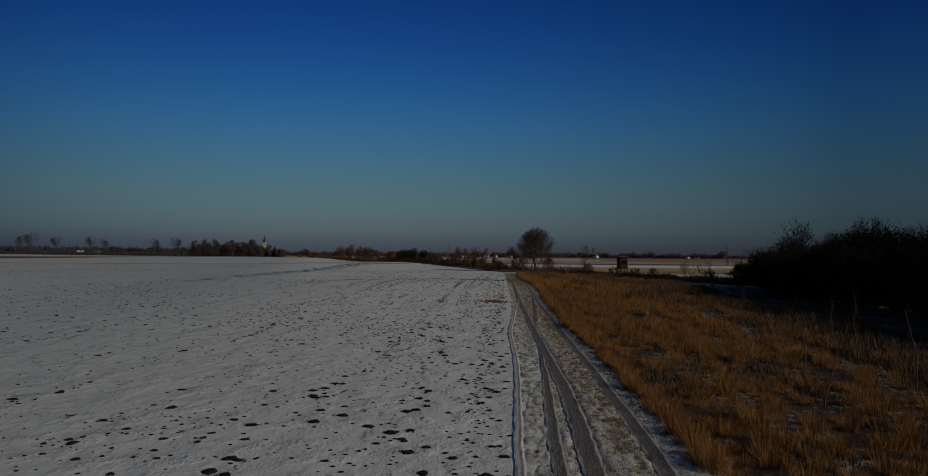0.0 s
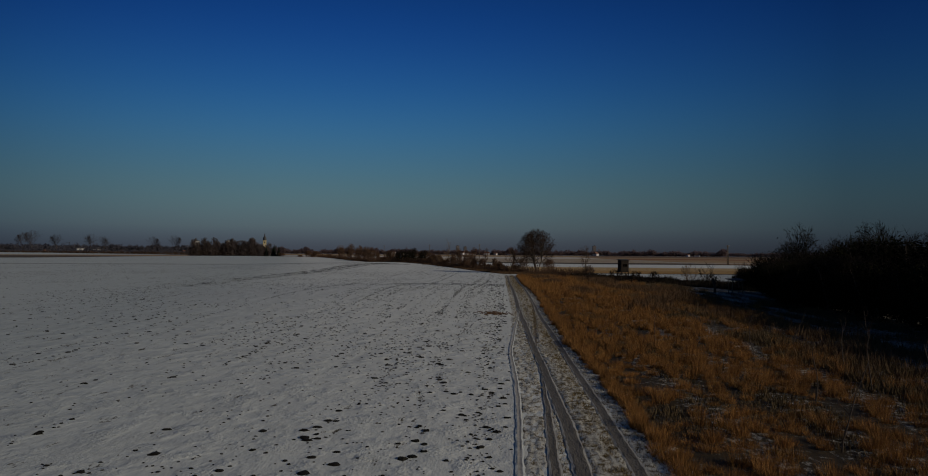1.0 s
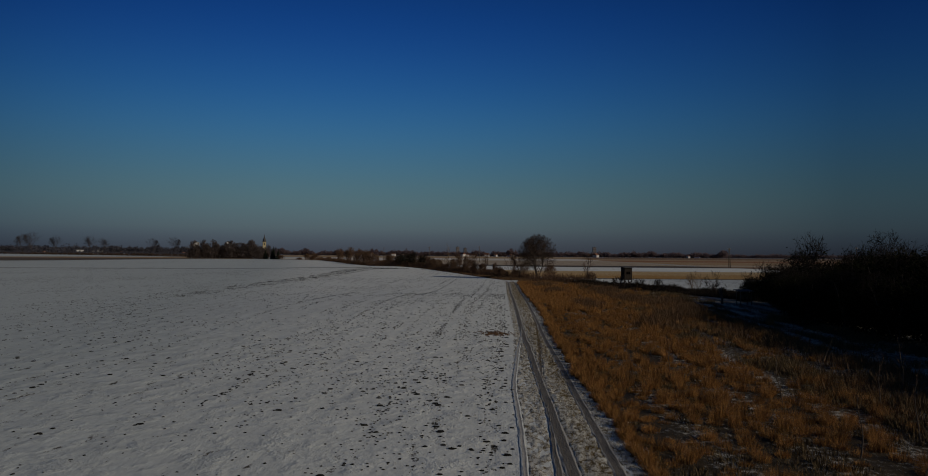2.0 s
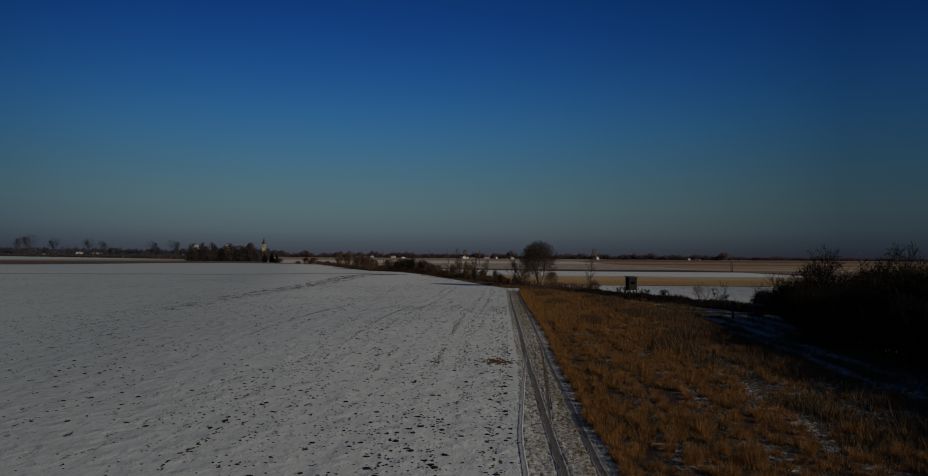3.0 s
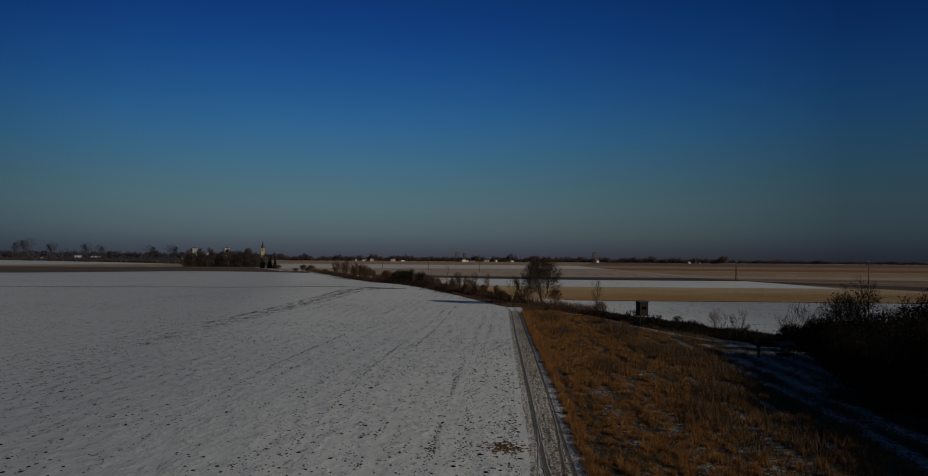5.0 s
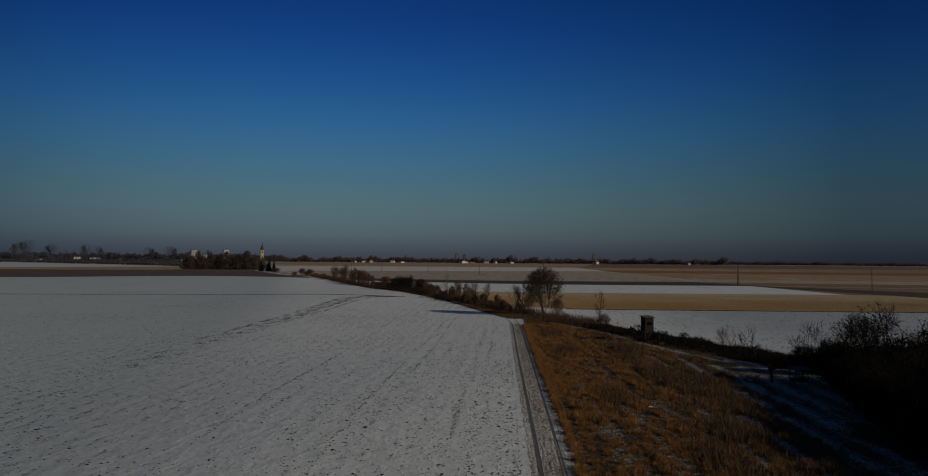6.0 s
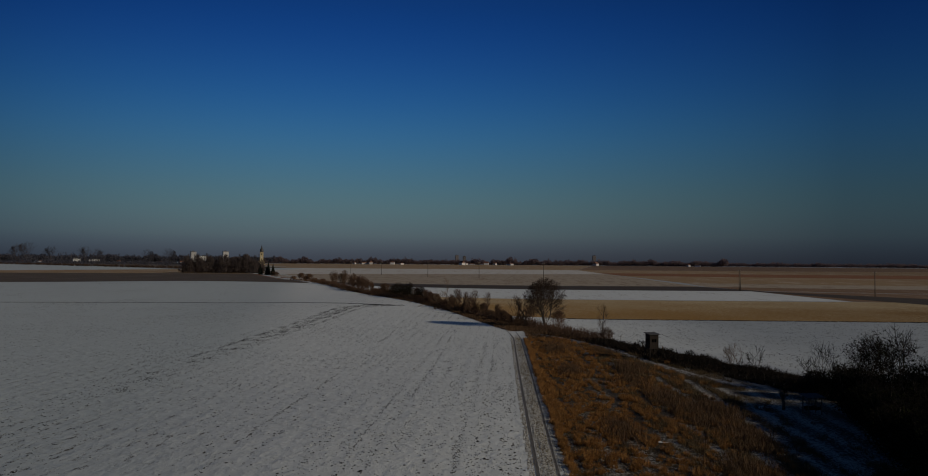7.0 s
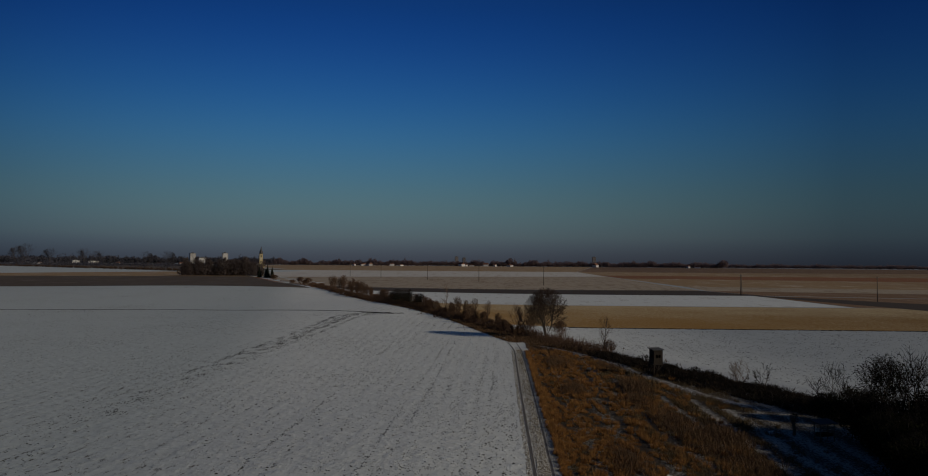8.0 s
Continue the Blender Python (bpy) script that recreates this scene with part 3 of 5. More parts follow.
# ---- bare clods that show through the snow ----
def mounds(name, spots, mat, label, category):
    """Low irregular heaps at (x, y, width, length, height)."""
    rng, verts, faces = random.Random(7), [], []
    for x, y, w, l, h in spots:
        k = 9 if w > 0.14 and y < 60 else 6
        n0, z0, ragged = len(verts), land(x, y), rng.uniform(0.12, 0.4)
        for ring, (s, up) in enumerate(((1.0, -0.05), (0.68, 0.72))):
            for i in range(k):
                a = 2 * math.pi * i / k + ring * 0.3
                q = s * rng.uniform(1 - ragged, 1 + ragged)
                verts.append((x + math.cos(a) * w * q / 2, y + math.sin(a) * l * q / 2, z0 + h * up * rng.uniform(0.7, 1.2)))
        verts.append((x, y, z0 + h * 0.9))
        for i in range(k):
            j = (i + 1) % k
            faces += [(n0 + i, n0 + j, n0 + k + j, n0 + k + i), (n0 + k + i, n0 + k + j, n0 + 2 * k)]
    return tagged(new(name, mesh_of(name, verts, faces, mat)), label, category, kind="stuff")


def clod_spots():
    rng, out, near = random.Random(11), [], 9000
    for _ in range(84000):
        y = -30 + 328 * rng.random() ** 1.1
        x = -0.5 - (0.9 * max(y, 0) + 16) * rng.random() ** 1.1
        if off_hedgerow(x, y) > -6:
            continue
        n = 0.6 * noise.noise(Vector((x * 0.11, y * 0.09, 5))) + 0.7 * noise.noise(Vector((x * 1.5, y * 0.03, 2))) + 0.3 * noise.noise(Vector((x * 0.7, y * 0.5, 4)))
        near_lane = max(0.0, 1 - abs(x + 2.2) / 2.8) + 0.5 * max(0.0, 1 - abs(x + 5) / 9)
        if n + 0.3 * near_lane + rng.uniform(-0.6, 0.6) > 0.52 + 0.07 * min(1.0, max(0.0, (y - 25) / 25)):
            w = rng.uniform(0.04, 0.12) if rng.random() < 0.8 else rng.uniform(0.12, 0.32 if y < 60 else 0.24)
            out.append((x, y, w, w * rng.uniform(0.6, 1.2), 0.13 * w + 0.012))
    while len(out) < 34000 and near:
        y = 16 + 100 * rng.random()
        x = -0.6 - 17 * rng.random() ** 1.5
        near -= 1
        if noise.noise(Vector((x * 1.3, y * 0.04, 7))) + 0.6 * noise.noise(Vector((x * 0.3, y * 0.2, 3))) + rng.uniform(-0.4, 0.4) > 0.1 + 0.45 * max(0, 1 - y / 50):
            w = rng.uniform(0.04, 0.13)
            out.append((x, y, w, w * rng.uniform(0.7, 1.3), 0.16 * w + 0.012))
    for _ in range(12000):
        y, row = 40 + 170 * rng.random() ** 1.2, rng.randrange(0, 60)
        x = -1.2 - 0.95 * row + rng.gauss(0, 0.16)
        n = noise.noise(Vector((row * 3.1, y * 0.07, 21))) + 0.7 * noise.noise(Vector((x * 0.12, y * 0.05, 9)))
        if off_hedgerow(x, y) < -8 and n + 0.22 * max(0.0, 1 + x / 12) + rng.uniform(-0.45, 0.45) > 0.27:
            w = rng.uniform(0.06, 0.16) if rng.random() < 0.86 else rng.uniform(0.16, 0.28)
            out.append((x, y, w, w * rng.uniform(0.7, 1.3), 0.14 * w + 0.015))
    for _ in range(130):
        y = 8 + 70 * rng.random() ** 1.3
        w = rng.uniform(0.1, 0.34) * rng.uniform(0.6, 1.0)
        out.append((-0.25 - abs(rng.gauss(0, 0.9)), y, w, w * rng.uniform(0.6, 1.0), 0.14 * w + 0.02))
    for _ in range(26000):
        y = 110 + 160 * rng.random()
        x = -0.75 * y * rng.random() - 2
        n = noise.noise(Vector((x * 0.05, y * 0.03, 15))) + 0.5 * noise.noise(Vector((x * 0.3, y * 0.2, 12)))
        if off_hedgerow(x, y) < -8 and n + rng.uniform(-0.5, 0.5) > 0.30 + 0.5 * max(0, 1 + x / 25):
            w = rng.uniform(0.09, 0.22)
            out.append((x, y, w, w, 0.1 * w + 0.015))
    return out


def far_spots():
    """Clods in the snow past the ditch, and along the edge of the stubble."""
    rng, out = random.Random(13), []
    while len(out) < 9500:
        x, y = rng.uniform(14, 190), rng.uniform(110, 238)
        if off_hedgerow(x, y) > 7 and noise.noise(Vector((x * 0.2, y * 0.2, 3))) + rng.uniform(-0.5, 0.5) > 0.05:
            w = rng.uniform(0.08, 0.30)
            out.append((x, y, w, w, 0.12 * w + 0.02))
    for _ in range(2200):
        u = rng.random()
        out.append((17 + 300 * u, 236.0 + 7.1 * u + rng.gauss(0, 0.4), rng.uniform(0.3, 0.9), rng.uniform(0.3, 0.8), 0.14))
    return out


mounds("soil_clods", clod_spots(), M_CLOD, "dark bare clods poking through thin snow", "clods")


mounds("far_clods", far_spots(), M_CLOD, "dark clods dotting the snow past the ditch", "clods")


def furrow_spots():
    rng, out = random.Random(12), []
    line = ((-215, 264), (-180, 267.5), (-118, 276), (-80, 270), (-42, 258))
    for _ in range(2000):
        t = rng.random() * 4
        i = min(int(t), 3)
        u = t - i
        x, y = line[i][0] * (1 - u) + line[i + 1][0] * u, line[i][1] * (1 - u) + line[i + 1][1] * u
        out.append((x, y + rng.gauss(0, 0.35), rng.uniform(0.4, 1.0), rng.uniform(0.3, 0.8), 0.07 * rng.uniform(0.4, 1.3)))
    for _ in range(11000):
        u = rng.random() ** 0.75
        side = rng.choice((-1.5, 1.5, -1.5, 1.5, 0.2, 3.4))
        y = 84 + 174 * u
        x = float(np.interp(y, (84, 130, 170, 246, 258), (-46, -50.5, -51.6, -51.6, -42.6))) + side * (0.5 + u) + rng.gauss(0, 0.5)
        if noise.noise(Vector((x * 0.5, y * 0.3, 9))) + rng.uniform(-0.4, 0.4) > 0.06 + 0.42 * (0.75 - u):
            out.append((x, y, rng.uniform(0.1, 0.16 + 0.14 * u), rng.uniform(0.15, 0.2 + 0.4 * u), 0.035))
    for x0, slant in ((-13.5, -0.013), (-11.7, -0.013), (-5.4, 0.0), (-3.7, 0.0), (-23.4, -0.03)):
        for _ in range(800):
            y = rng.uniform(34, 190)
            x = x0 + slant * (y - 80) + rng.gauss(0, 0.12)
            if noise.noise(Vector((x0, y * 0.12, 4))) + rng.uniform(-0.5, 0.5) > 0.1 and off_hedgerow(x, y) < -8:
                out.append((x, y, rng.uniform(0.05, 0.16), rng.uniform(0.08, 0.24), 0.025))
    for _ in range(260):
        out.append((rng.gauss(-41, 2.6), rng.gauss(257.2, 1.0), rng.uniform(0.2, 0.8), rng.uniform(0.2, 0.7), 0.07))
    return out


mounds("furrow_clods", furrow_spots(), M_CLOD, "dark earth turned up along a field boundary and wheel marks", "clods")


def litter_spots():
    rng = random.Random(16)
    return [(rng.gauss(-1.35, 0.55), 58.4 + rng.gauss(0, 0.55), rng.uniform(0.06, 0.26), rng.uniform(0.06, 0.2), 0.05) for _ in range(150)]


mounds("straw_litter", litter_spots(), M_LITTER, "small heap of reddish straw and earth on the snow", "litter")


# ---- dry grass ----
def tufts(name, spots, blades, width, mat, label, category, seed, plain=False, peak=0.0):
    """Tussocks at (x, y, height, spread): bent tapering blades, one mesh."""
    rng = np.random.default_rng(seed)
    s = np.asarray(spots, float)
    ground = np.array([land(x, y) for x, y in s[:, :2]])
    k = np.repeat(np.arange(len(s)), blades)
    n = len(k)
    a, r = rng.uniform(0, 2 * np.pi, n), np.sqrt(rng.uniform(0, 1, n)) * s[k, 3]
    base = np.stack([s[k, 0] + np.cos(a) * r, s[k, 1] + np.sin(a) * r, ground[k] - 0.02], 1)
    h = s[k, 2] * rng.uniform(0.45, 1.1, n) * (1 - peak * (r / s[k, 3]) ** 2)
    lean = (r / s[k, 3] * (0.22 + 0.1 * peak) + rng.uniform(0, 0.26, n) + 0.5 * rng.uniform(0, 1, n) ** 6) * h
    b = a + rng.normal(0, 0.6, n)
    out = np.stack([np.cos(b), np.sin(b), 0 * b], 1)
    side = np.stack([-np.sin(b + rng.normal(0, 0.8, n)), np.cos(b + rng.normal(0, 0.8, n)), 0 * b], 1) * (width * rng.uniform(0.6, 1.4, n))[:, None] / 2
    up = np.array([0, 0, 1.0])
    mid = base + out * (lean * 0.35)[:, None] + up * (h * 0.6)[:, None]
    tip = base + out * lean[:, None] + up * (h * rng.uniform(0.8, 1.0, n))[:, None]
    verts = np.stack([base - side, base + side, mid + side * 0.8, mid - side * 0.8, tip], 1).reshape(-1, 3)
    if plain:
        verts = np.stack([base - side, base + side, tip], 1).reshape(-1, 3)
        return tagged(new(name, mesh_of(name, verts.tolist(), np.arange(3 * n).reshape(-1, 3).tolist(), mat)), label, category, kind="stuff")
    i = np.arange(n) * 5
    loops = np.stack([i, i + 1, i + 2, i + 3, i + 3, i + 2, i + 4], 1).ravel()
    me = bpy.data.meshes.new(name)
    me.vertices.add(len(verts))
    me.vertices.foreach_set("co", verts.ravel())
    me.loops.add(len(loops))
    me.loops.foreach_set("vertex_index", loops.astype(np.int32))
    me.polygons.add(2 * n)
    start = np.stack([np.arange(n) * 7, np.arange(n) * 7 + 4], 1).ravel()
    me.polygons.foreach_set("loop_start", start.astype(np.int32))
    me.update(calc_edges=True)
    me.validate()
    me.materials.append(mat)
    return tagged(new(name, me), label, category, kind="stuff")


def grass_edge(y):
    """Where the tall grass ends towards the thicket."""
    return float(np.interp(y, (-60, 45, 60, 85, 115, 131, 155, 178), (13, 13, 13.4, 15, 17.4, 17.6, 13.5, 6)))


# low snowy strips, trodden along the meadow, as (half width, (x, y) line)
STRIPS = ((0.5, ((13.3, 20), (13.3, 50), (14.2, 72), (13.5, 83), (12.6, 87), (11.6, 91), (10.8, 101), (10.9, 132), (10.9, 150))),
          (0.48, ((14.4, 50), (15.0, 66), (15.8, 75), (16.0, 90), (14.5, 97), (14.0, 112), (14.8, 136))),
          (0.50, ((17.5, 20), (17.8, 45), (18.5, 70), (19.0, 90), (19.1, 106), (19.2, 122))),
          (0.75, ((21.5, 30), (22.0, 60), (22.6, 72), (22.5, 88), (22.6, 120))),
          (1.0, ((22.8, 30), (23.2, 54), (24.0, 62), (25.0, 75), (25.2, 97), (25.6, 114))),
          (1.5, ((26.4, 84), (27.2, 92), (27.8, 100), (27.6, 112))))


def snowy_strip(x, y):
    """1 in the low snowy strips that run through the meadow, 0 in the tall grass."""
    best = 0.0
    for w, knots in STRIPS:
        if knots[0][1] - 2 < y < knots[-1][1] + 2:
            c = curve_x(knots, y) + 0.35 * noise.noise(Vector((w * 9, y * 0.16, 6)))
            best = max(best, math.exp(-((x - c) / w) ** 4))
    return best


def grass_spots(seed, y0, y1, tall, gap):
    """Single tussocks, spaced about gap metres apart."""
    rng, out = random.Random(seed), []
    for j in range(int((y1 - y0) / gap)):
        for i in range(int(24 / gap)):
            x = 2.3 + (i + 0.5 * (j % 2) + rng.uniform(-0.42, 0.42)) * gap
            y = y0 + (j + rng.uniform(-0.42, 0.42)) * gap
            e, left = grass_edge(y) + 2.2, meadow_edge(y) + 0.05 + 0.25 * noise.noise(Vector((1, y * 0.5, 0)))
            if x < left or off_hedgerow(x, y) > -8.5 or rng.random() < snowy_strip(x, y) * 0.8:
                continue
            n = noise.noise(Vector((x * 0.45, y * 0.3, 4))) + 0.5 * noise.noise(Vector((x * 0.15, y * 0.09, 8)))
            sparse = -0.06 + 0.022 * (x - 4) + (0.2 + 0.1 * (x - e) if x > e else 0)
            if x > left + 0.7 and n + rng.uniform(-0.5, 0.5) < sparse - 0.5:
                continue
            if y > 108 and off_track(x, y) < 1.5:
                continue
            grown = min(1, 0.78 + 0.25 * (x - left)) * (0.9 + 0.45 * n)
            out.append((x, y, tall * rng.choice((0.6, 0.8, 0.9, 1.0, 1.1, 1.2)) * rng.uniform(0.85, 1.15) * max(0.45, grown), gap * rng.uniform(0.23, 0.41)))
    for j in range(int((y1 - y0) / (0.55 * gap))):
        y = y0 + (j + rng.uniform(-0.5, 0.5)) * 0.55 * gap
        x = meadow_edge(y) + 0.2 + 0.25 * noise.noise(Vector((1, y * 0.5, 0))) + rng.uniform(-0.1, 0.25)
        if off_hedgerow(x, y) < -8.5:
            out.append((x, y, tall * rng.uniform(0.65, 1.05), gap * rng.uniform(0.2, 0.4)))
    return out


GRASS_LABEL = "separate tussocks of orange-brown dead grass with snow between"
tufts("dry_grass", grass_spots(21, 6, 40, 0.66, 0.80), 400, 0.0085, M_STRAW, GRASS_LABEL, "grass", 1, True, peak=0.5)
tufts("dry_grass", grass_spots(22, 40, 75, 0.74, 0.88), 300, 0.013, M_STRAW, GRASS_LABEL, "grass", 2, True, peak=0.5)
tufts("dry_grass", grass_spots(27, 75, 120, 0.82, 0.98), 240, 0.020, M_STRAW, GRASS_LABEL, "grass", 3, True, peak=0.5)
tufts("dry_grass", grass_spots(23, 120, 172, 0.86, 1.04), 170, 0.030, M_STRAW, GRASS_LABEL, "grass", 10, True, peak=0.5)
tufts("dry_grass", grass_spots(24, -40, 6, 0.7, 1.2), 24, 0.03, M_STRAW, GRASS_LABEL, "grass", 4, True)


def lane_spots(seed, count):
    rng, out = random.Random(seed), []
    while len(out) < count:
        y = 8 + 165 * rng.random() ** 1.3
        l, r = smooth_x(RUT_LEFT, y), smooth_x(RUT_RIGHT, y)
        x = rng.gauss(l + 0.62 * (r - l), 0.26) if rng.random() < 0.55 else rng.uniform(l - 0.6, meadow_edge(y) + 0.8)
        if min(abs(x - l), abs(x - r)) < 0.24 * narrowing(y) or (y < 34 and abs(x - smooth_x(RUT_BRANCH, y)) < 0.13):
            continue
        out.append((x, y, rng.uniform(0.05, 0.15), rng.uniform(0.04, 0.12)))
    return out


tufts("lane_grass", lane_spots(26, 30000), 9, 0.013, M_LANEGRASS, "short pale frozen grass between the wheel ruts", "grass", 7, True)


def dull_spots(seed, count):
    rng, out = random.Random(seed), []
    while len(out) < count:
        y = rng.uniform(4, 165)
        x = rng.uniform(2.6, 30)
        if off_hedgerow(x, y) > -9 or x < meadow_edge(y) + 0.3 or x > 28.5:
            continue
        if y > 108 and off_track(x, y) < 0.4 + 0.9 * rng.random():
            continue
        n = noise.noise(Vector((x * 0.5, y * 0.2, 14)))
        if n - 0.6 * snowy_strip(x, y) + rng.uniform(-0.4, 0.4) + (-0.2 if x < grass_edge(y) else 0.2 if x < 22 else 0.1) > -0.02:
            out.append((x, y, rng.uniform(0.12, 0.5 if x > 13 else 0.22) * (1.2 + n), rng.uniform(0.12, 0.35)))
    return out


tufts("dull_grass", dull_spots(25, 27000), 16, 0.034, M_DULL, "low matted grey-brown dead grass and weeds", "grass", 6, True)


def flat_spots(seed, count):
    """Matted weeds between the tall grass and the hollow."""
    rng, out = random.Random(seed), []
    while len(out) < count:
        y = rng.uniform(58, 138)
        x = rng.uniform(12, 20.8 if y < 105 else 27)
        if off_hedgerow(x, y) > -10 or off_track(x, y) < 1.6 or rng.random() < snowy_strip(x, y):
            continue
        out.append((x, y, rng.uniform(0.15, 0.45) * (1 + noise.noise(Vector((x * 0.6, y * 0.3, 5)))), rng.uniform(0.15, 0.4)))
    return out


tufts("dull_grass", flat_spots(34, 7000), 14, 0.035, M_DULL, "low matted grey-brown dead grass and weeds", "grass", 9, True)


def verge_spots(seed, count):
    rng, out = random.Random(seed), []
    while len(out) < count:
        if len(out) % 2 == 0:
            s = rng.uniform(-32, 101)
            d = rng.uniform(float(np.interp(s, (-32, -10, 5, 35, 58, 101), (-15, -12.3, -10.8, -7.0, -4.2, -0.8))), 1)
            x, y = hedgerow_at(s, d)
            if off_track(x, y) > 0.9 and (x > 2.9 or y > 187):
                out.append((x, y, rng.uniform(0.3, 0.7), rng.uniform(0.2, 0.5)))
                continue
        s, d = rng.uniform(-100, 420) if rng.random() < 0.6 else rng.uniform(-60, 120), rng.gauss(-1.0, 2.2)
        x, y = hedgerow_at(s, d)
        if s < -18:
            if s < -72 or rng.random() < 0.35:
                continue
            d -= 3.6
            x, y = hedgerow_at(s, d)
            if off_track(x, y) < 1.9:
                continue
        out.append((x, y, rng.uniform(0.35, 0.9), rng.uniform(0.2, 0.5)))
    return out


def weed_spots(seed):
    """Taller brown weeds standing in drifts in the meadow."""
    rng, out = random.Random(seed), []
    for cx, cy, r, n, h in ((7.6, 154, 2.2, 220, 1.3), (7.8, 127, 1.5, 180, 1.35), (8.6, 89, 1.6, 150, 1.15), (15.8, 152, 2.0, 160, 1.2), (16.6, 129, 1.7, 320, 1.6), (15.2, 120, 1.5, 220, 1.1), (16.4, 108, 1.8, 240, 1.1), (17.6, 100, 2.0, 260, 1.15),
                           (20.6, 101, 1.6, 260, 1.2), (19.5, 90, 2.4, 240, 1.2), (16.2, 77, 1.8, 180, 1.2), (12.6, 69, 1.9, 130, 1.15), (18, 62, 2.6, 110, 1.0), (20, 47, 2.4, 80, 1.0), (16.5, 38, 2.0, 70, 1.0)):
        for _ in range(n):
            x, y = rng.gauss(cx, r * 0.5), rng.gauss(cy, r * 1.6)
            if off_track(x, y) > 1.6:
                out.append((x, y, h * rng.uniform(0.55, 1.05), rng.uniform(0.15, 0.35)))
    return out


tufts("tall_weeds", weed_spots(33), 22, 0.035, M_VERGE, "drifts of tall brown dead weeds in the meadow", "weeds", 8, True)
tufts("verge_grass", verge_spots(31, 15000), 14, 0.09, M_VERGE, "brown dead grass along the ditch and hedgerow", "grass", 5, True)


# ---- trees and shrubs ----
def to_shell(p, d, env):
    """How far from p along d the crown's outer shell lies."""
    cz, rx, rz = env
    q, e = Vector((p[0] / rx, p[1] / rx, (p[2] - cz) / rz)), Vector((d[0] / rx, d[1] / rx, d[2] / rz))
    a, b, c = e.dot(e), q.dot(e), q.dot(q) - 1
    disc = b * b - a * c
    return (-b + math.sqrt(disc)) / a if disc > 0 else 0.0


def grow(seed, height, r0, env, fans, stem=0.3, lean=0.08, up=0.12, wood_levels=2, rmin=0.012, stems=1, wig=0.16, fork=None):
    """A bare tree: (wood, twigs) shapes. fans: branches per branch, level by level; fork: the height at which one trunk
    parts into its stems."""
    rng = random.Random(seed)
    wood, twigs = Shape(), Shape()

    def limb(p, d, length, r, level):
        shape = wood if level < wood_levels else twigs
        if level >= len(fans):
            tip = Vector(p) + (Vector(d).normalized() + Vector((rng.gauss(0, wig), rng.gauss(0, wig), rng.gauss(0, wig) + up))).normalized() * length
            side = Vector(d).orthogonal().normalized() * r
            n = len(shape.v)
            for k in range(3):
                o = side.copy()
                o.rotate(Matrix.Rotation(k * 2.094, 3, Vector(d).normalized()))
                shape.v.append(tuple(Vector(p) + o))
            shape.v.append(tuple(tip))
            shape.f += [(n, n + 1, n + 3), (n + 1, n + 2, n + 3), (n + 2, n, n + 3)]
            return
        segs = (6, 5, 4, 3, 2, 2)[min(level, 5)]
        pts, q, way = [Vector(p)], Vector(p), Vector(d).normalized()
        for _ in range(segs):
            way = (way + Vector((rng.gauss(0, wig), rng.gauss(0, wig), rng.gauss(0, wig * 0.7) + up))).normalized()
            q = q + way * (length / segs)
            pts.append(q.copy())
        end = 0.35
        radii = [r * (1 - (1 - end) * i / segs) for i in range(segs + 1)]
        shape.tube(pts, radii, (7, 5, 4, 3, 3, 3)[min(level, 5)], cap=False)
        for k in range(fans[level]):
            f = (stem if level == 0 else 0.22) + (1 - (stem if level == 0 else 0.22)) * (k + rng.random()) / fans[level]
            i = min(int(f * segs), segs - 1)
            at = pts[i].lerp(pts[i + 1], f * segs - i)
            axis = (pts[i + 1] - pts[i]).normalized()
            side = axis.orthogonal().normalized()
            side.rotate(Matrix.Rotation(k * 2.4 + rng.uniform(-0.5, 0.5), 3, axis))
            ang = radians(rng.uniform(28, 62) if level else rng.uniform(30, 66) * (1.15 - 0.55 * f))
            out = axis * math.cos(ang) + side * math.sin(ang)
            reach = to_shell(at, out, env)
            size = min(length * rng.uniform(0.42, 0.72), reach * rng.uniform(0.75, 1.0)) if level else reach * rng.uniform(0.55, 0.95)
            if size > 0.12:
                limb(at, out, size, max(radii[i] * rng.uniform(0.45, 0.62), rmin), level + 1)

    if fork:
        wood.tube([(0, 0, -0.3), (0.02, 0, fork * 0.3), (0.05, 0.03, fork * 0.75), (0.03, 0, fork + 0.25)], (r0 * 2.3, r0 * 1.8, r0 * 1.65, r0 * 1.5), 9)
    for s in range(stems):
        a = 2 * math.pi * s / max(stems, 1) + rng.random()
        tilt = lean if stems == 1 else rng.uniform(0.15, 0.55)
        p = (0, 0, -0.15) if stems == 1 else (math.cos(a) * 0.25, math.sin(a) * 0.25, -0.15)
        if fork:
            tilt = 0.08 if s == 0 else 0.12 + 0.5 * s / stems
            p = (math.cos(a) * r0 * 0.6, math.sin(a) * r0 * 0.6, fork * rng.uniform(0.75, 1.05))
            d = (math.cos(a) * tilt, math.sin(a) * tilt, 1)
            limb(p, d, to_shell(p, Vector(d).normalized(), env) * rng.uniform(0.86, 0.97), r0 * rng.uniform(0.7, 1.0), 0)
            continue
        limb(p, (math.cos(a) * tilt, math.sin(a) * tilt, 1), height * (0.86 if stems == 1 else rng.uniform(0.6, 0.9)), r0, 0)
    return wood, twigs


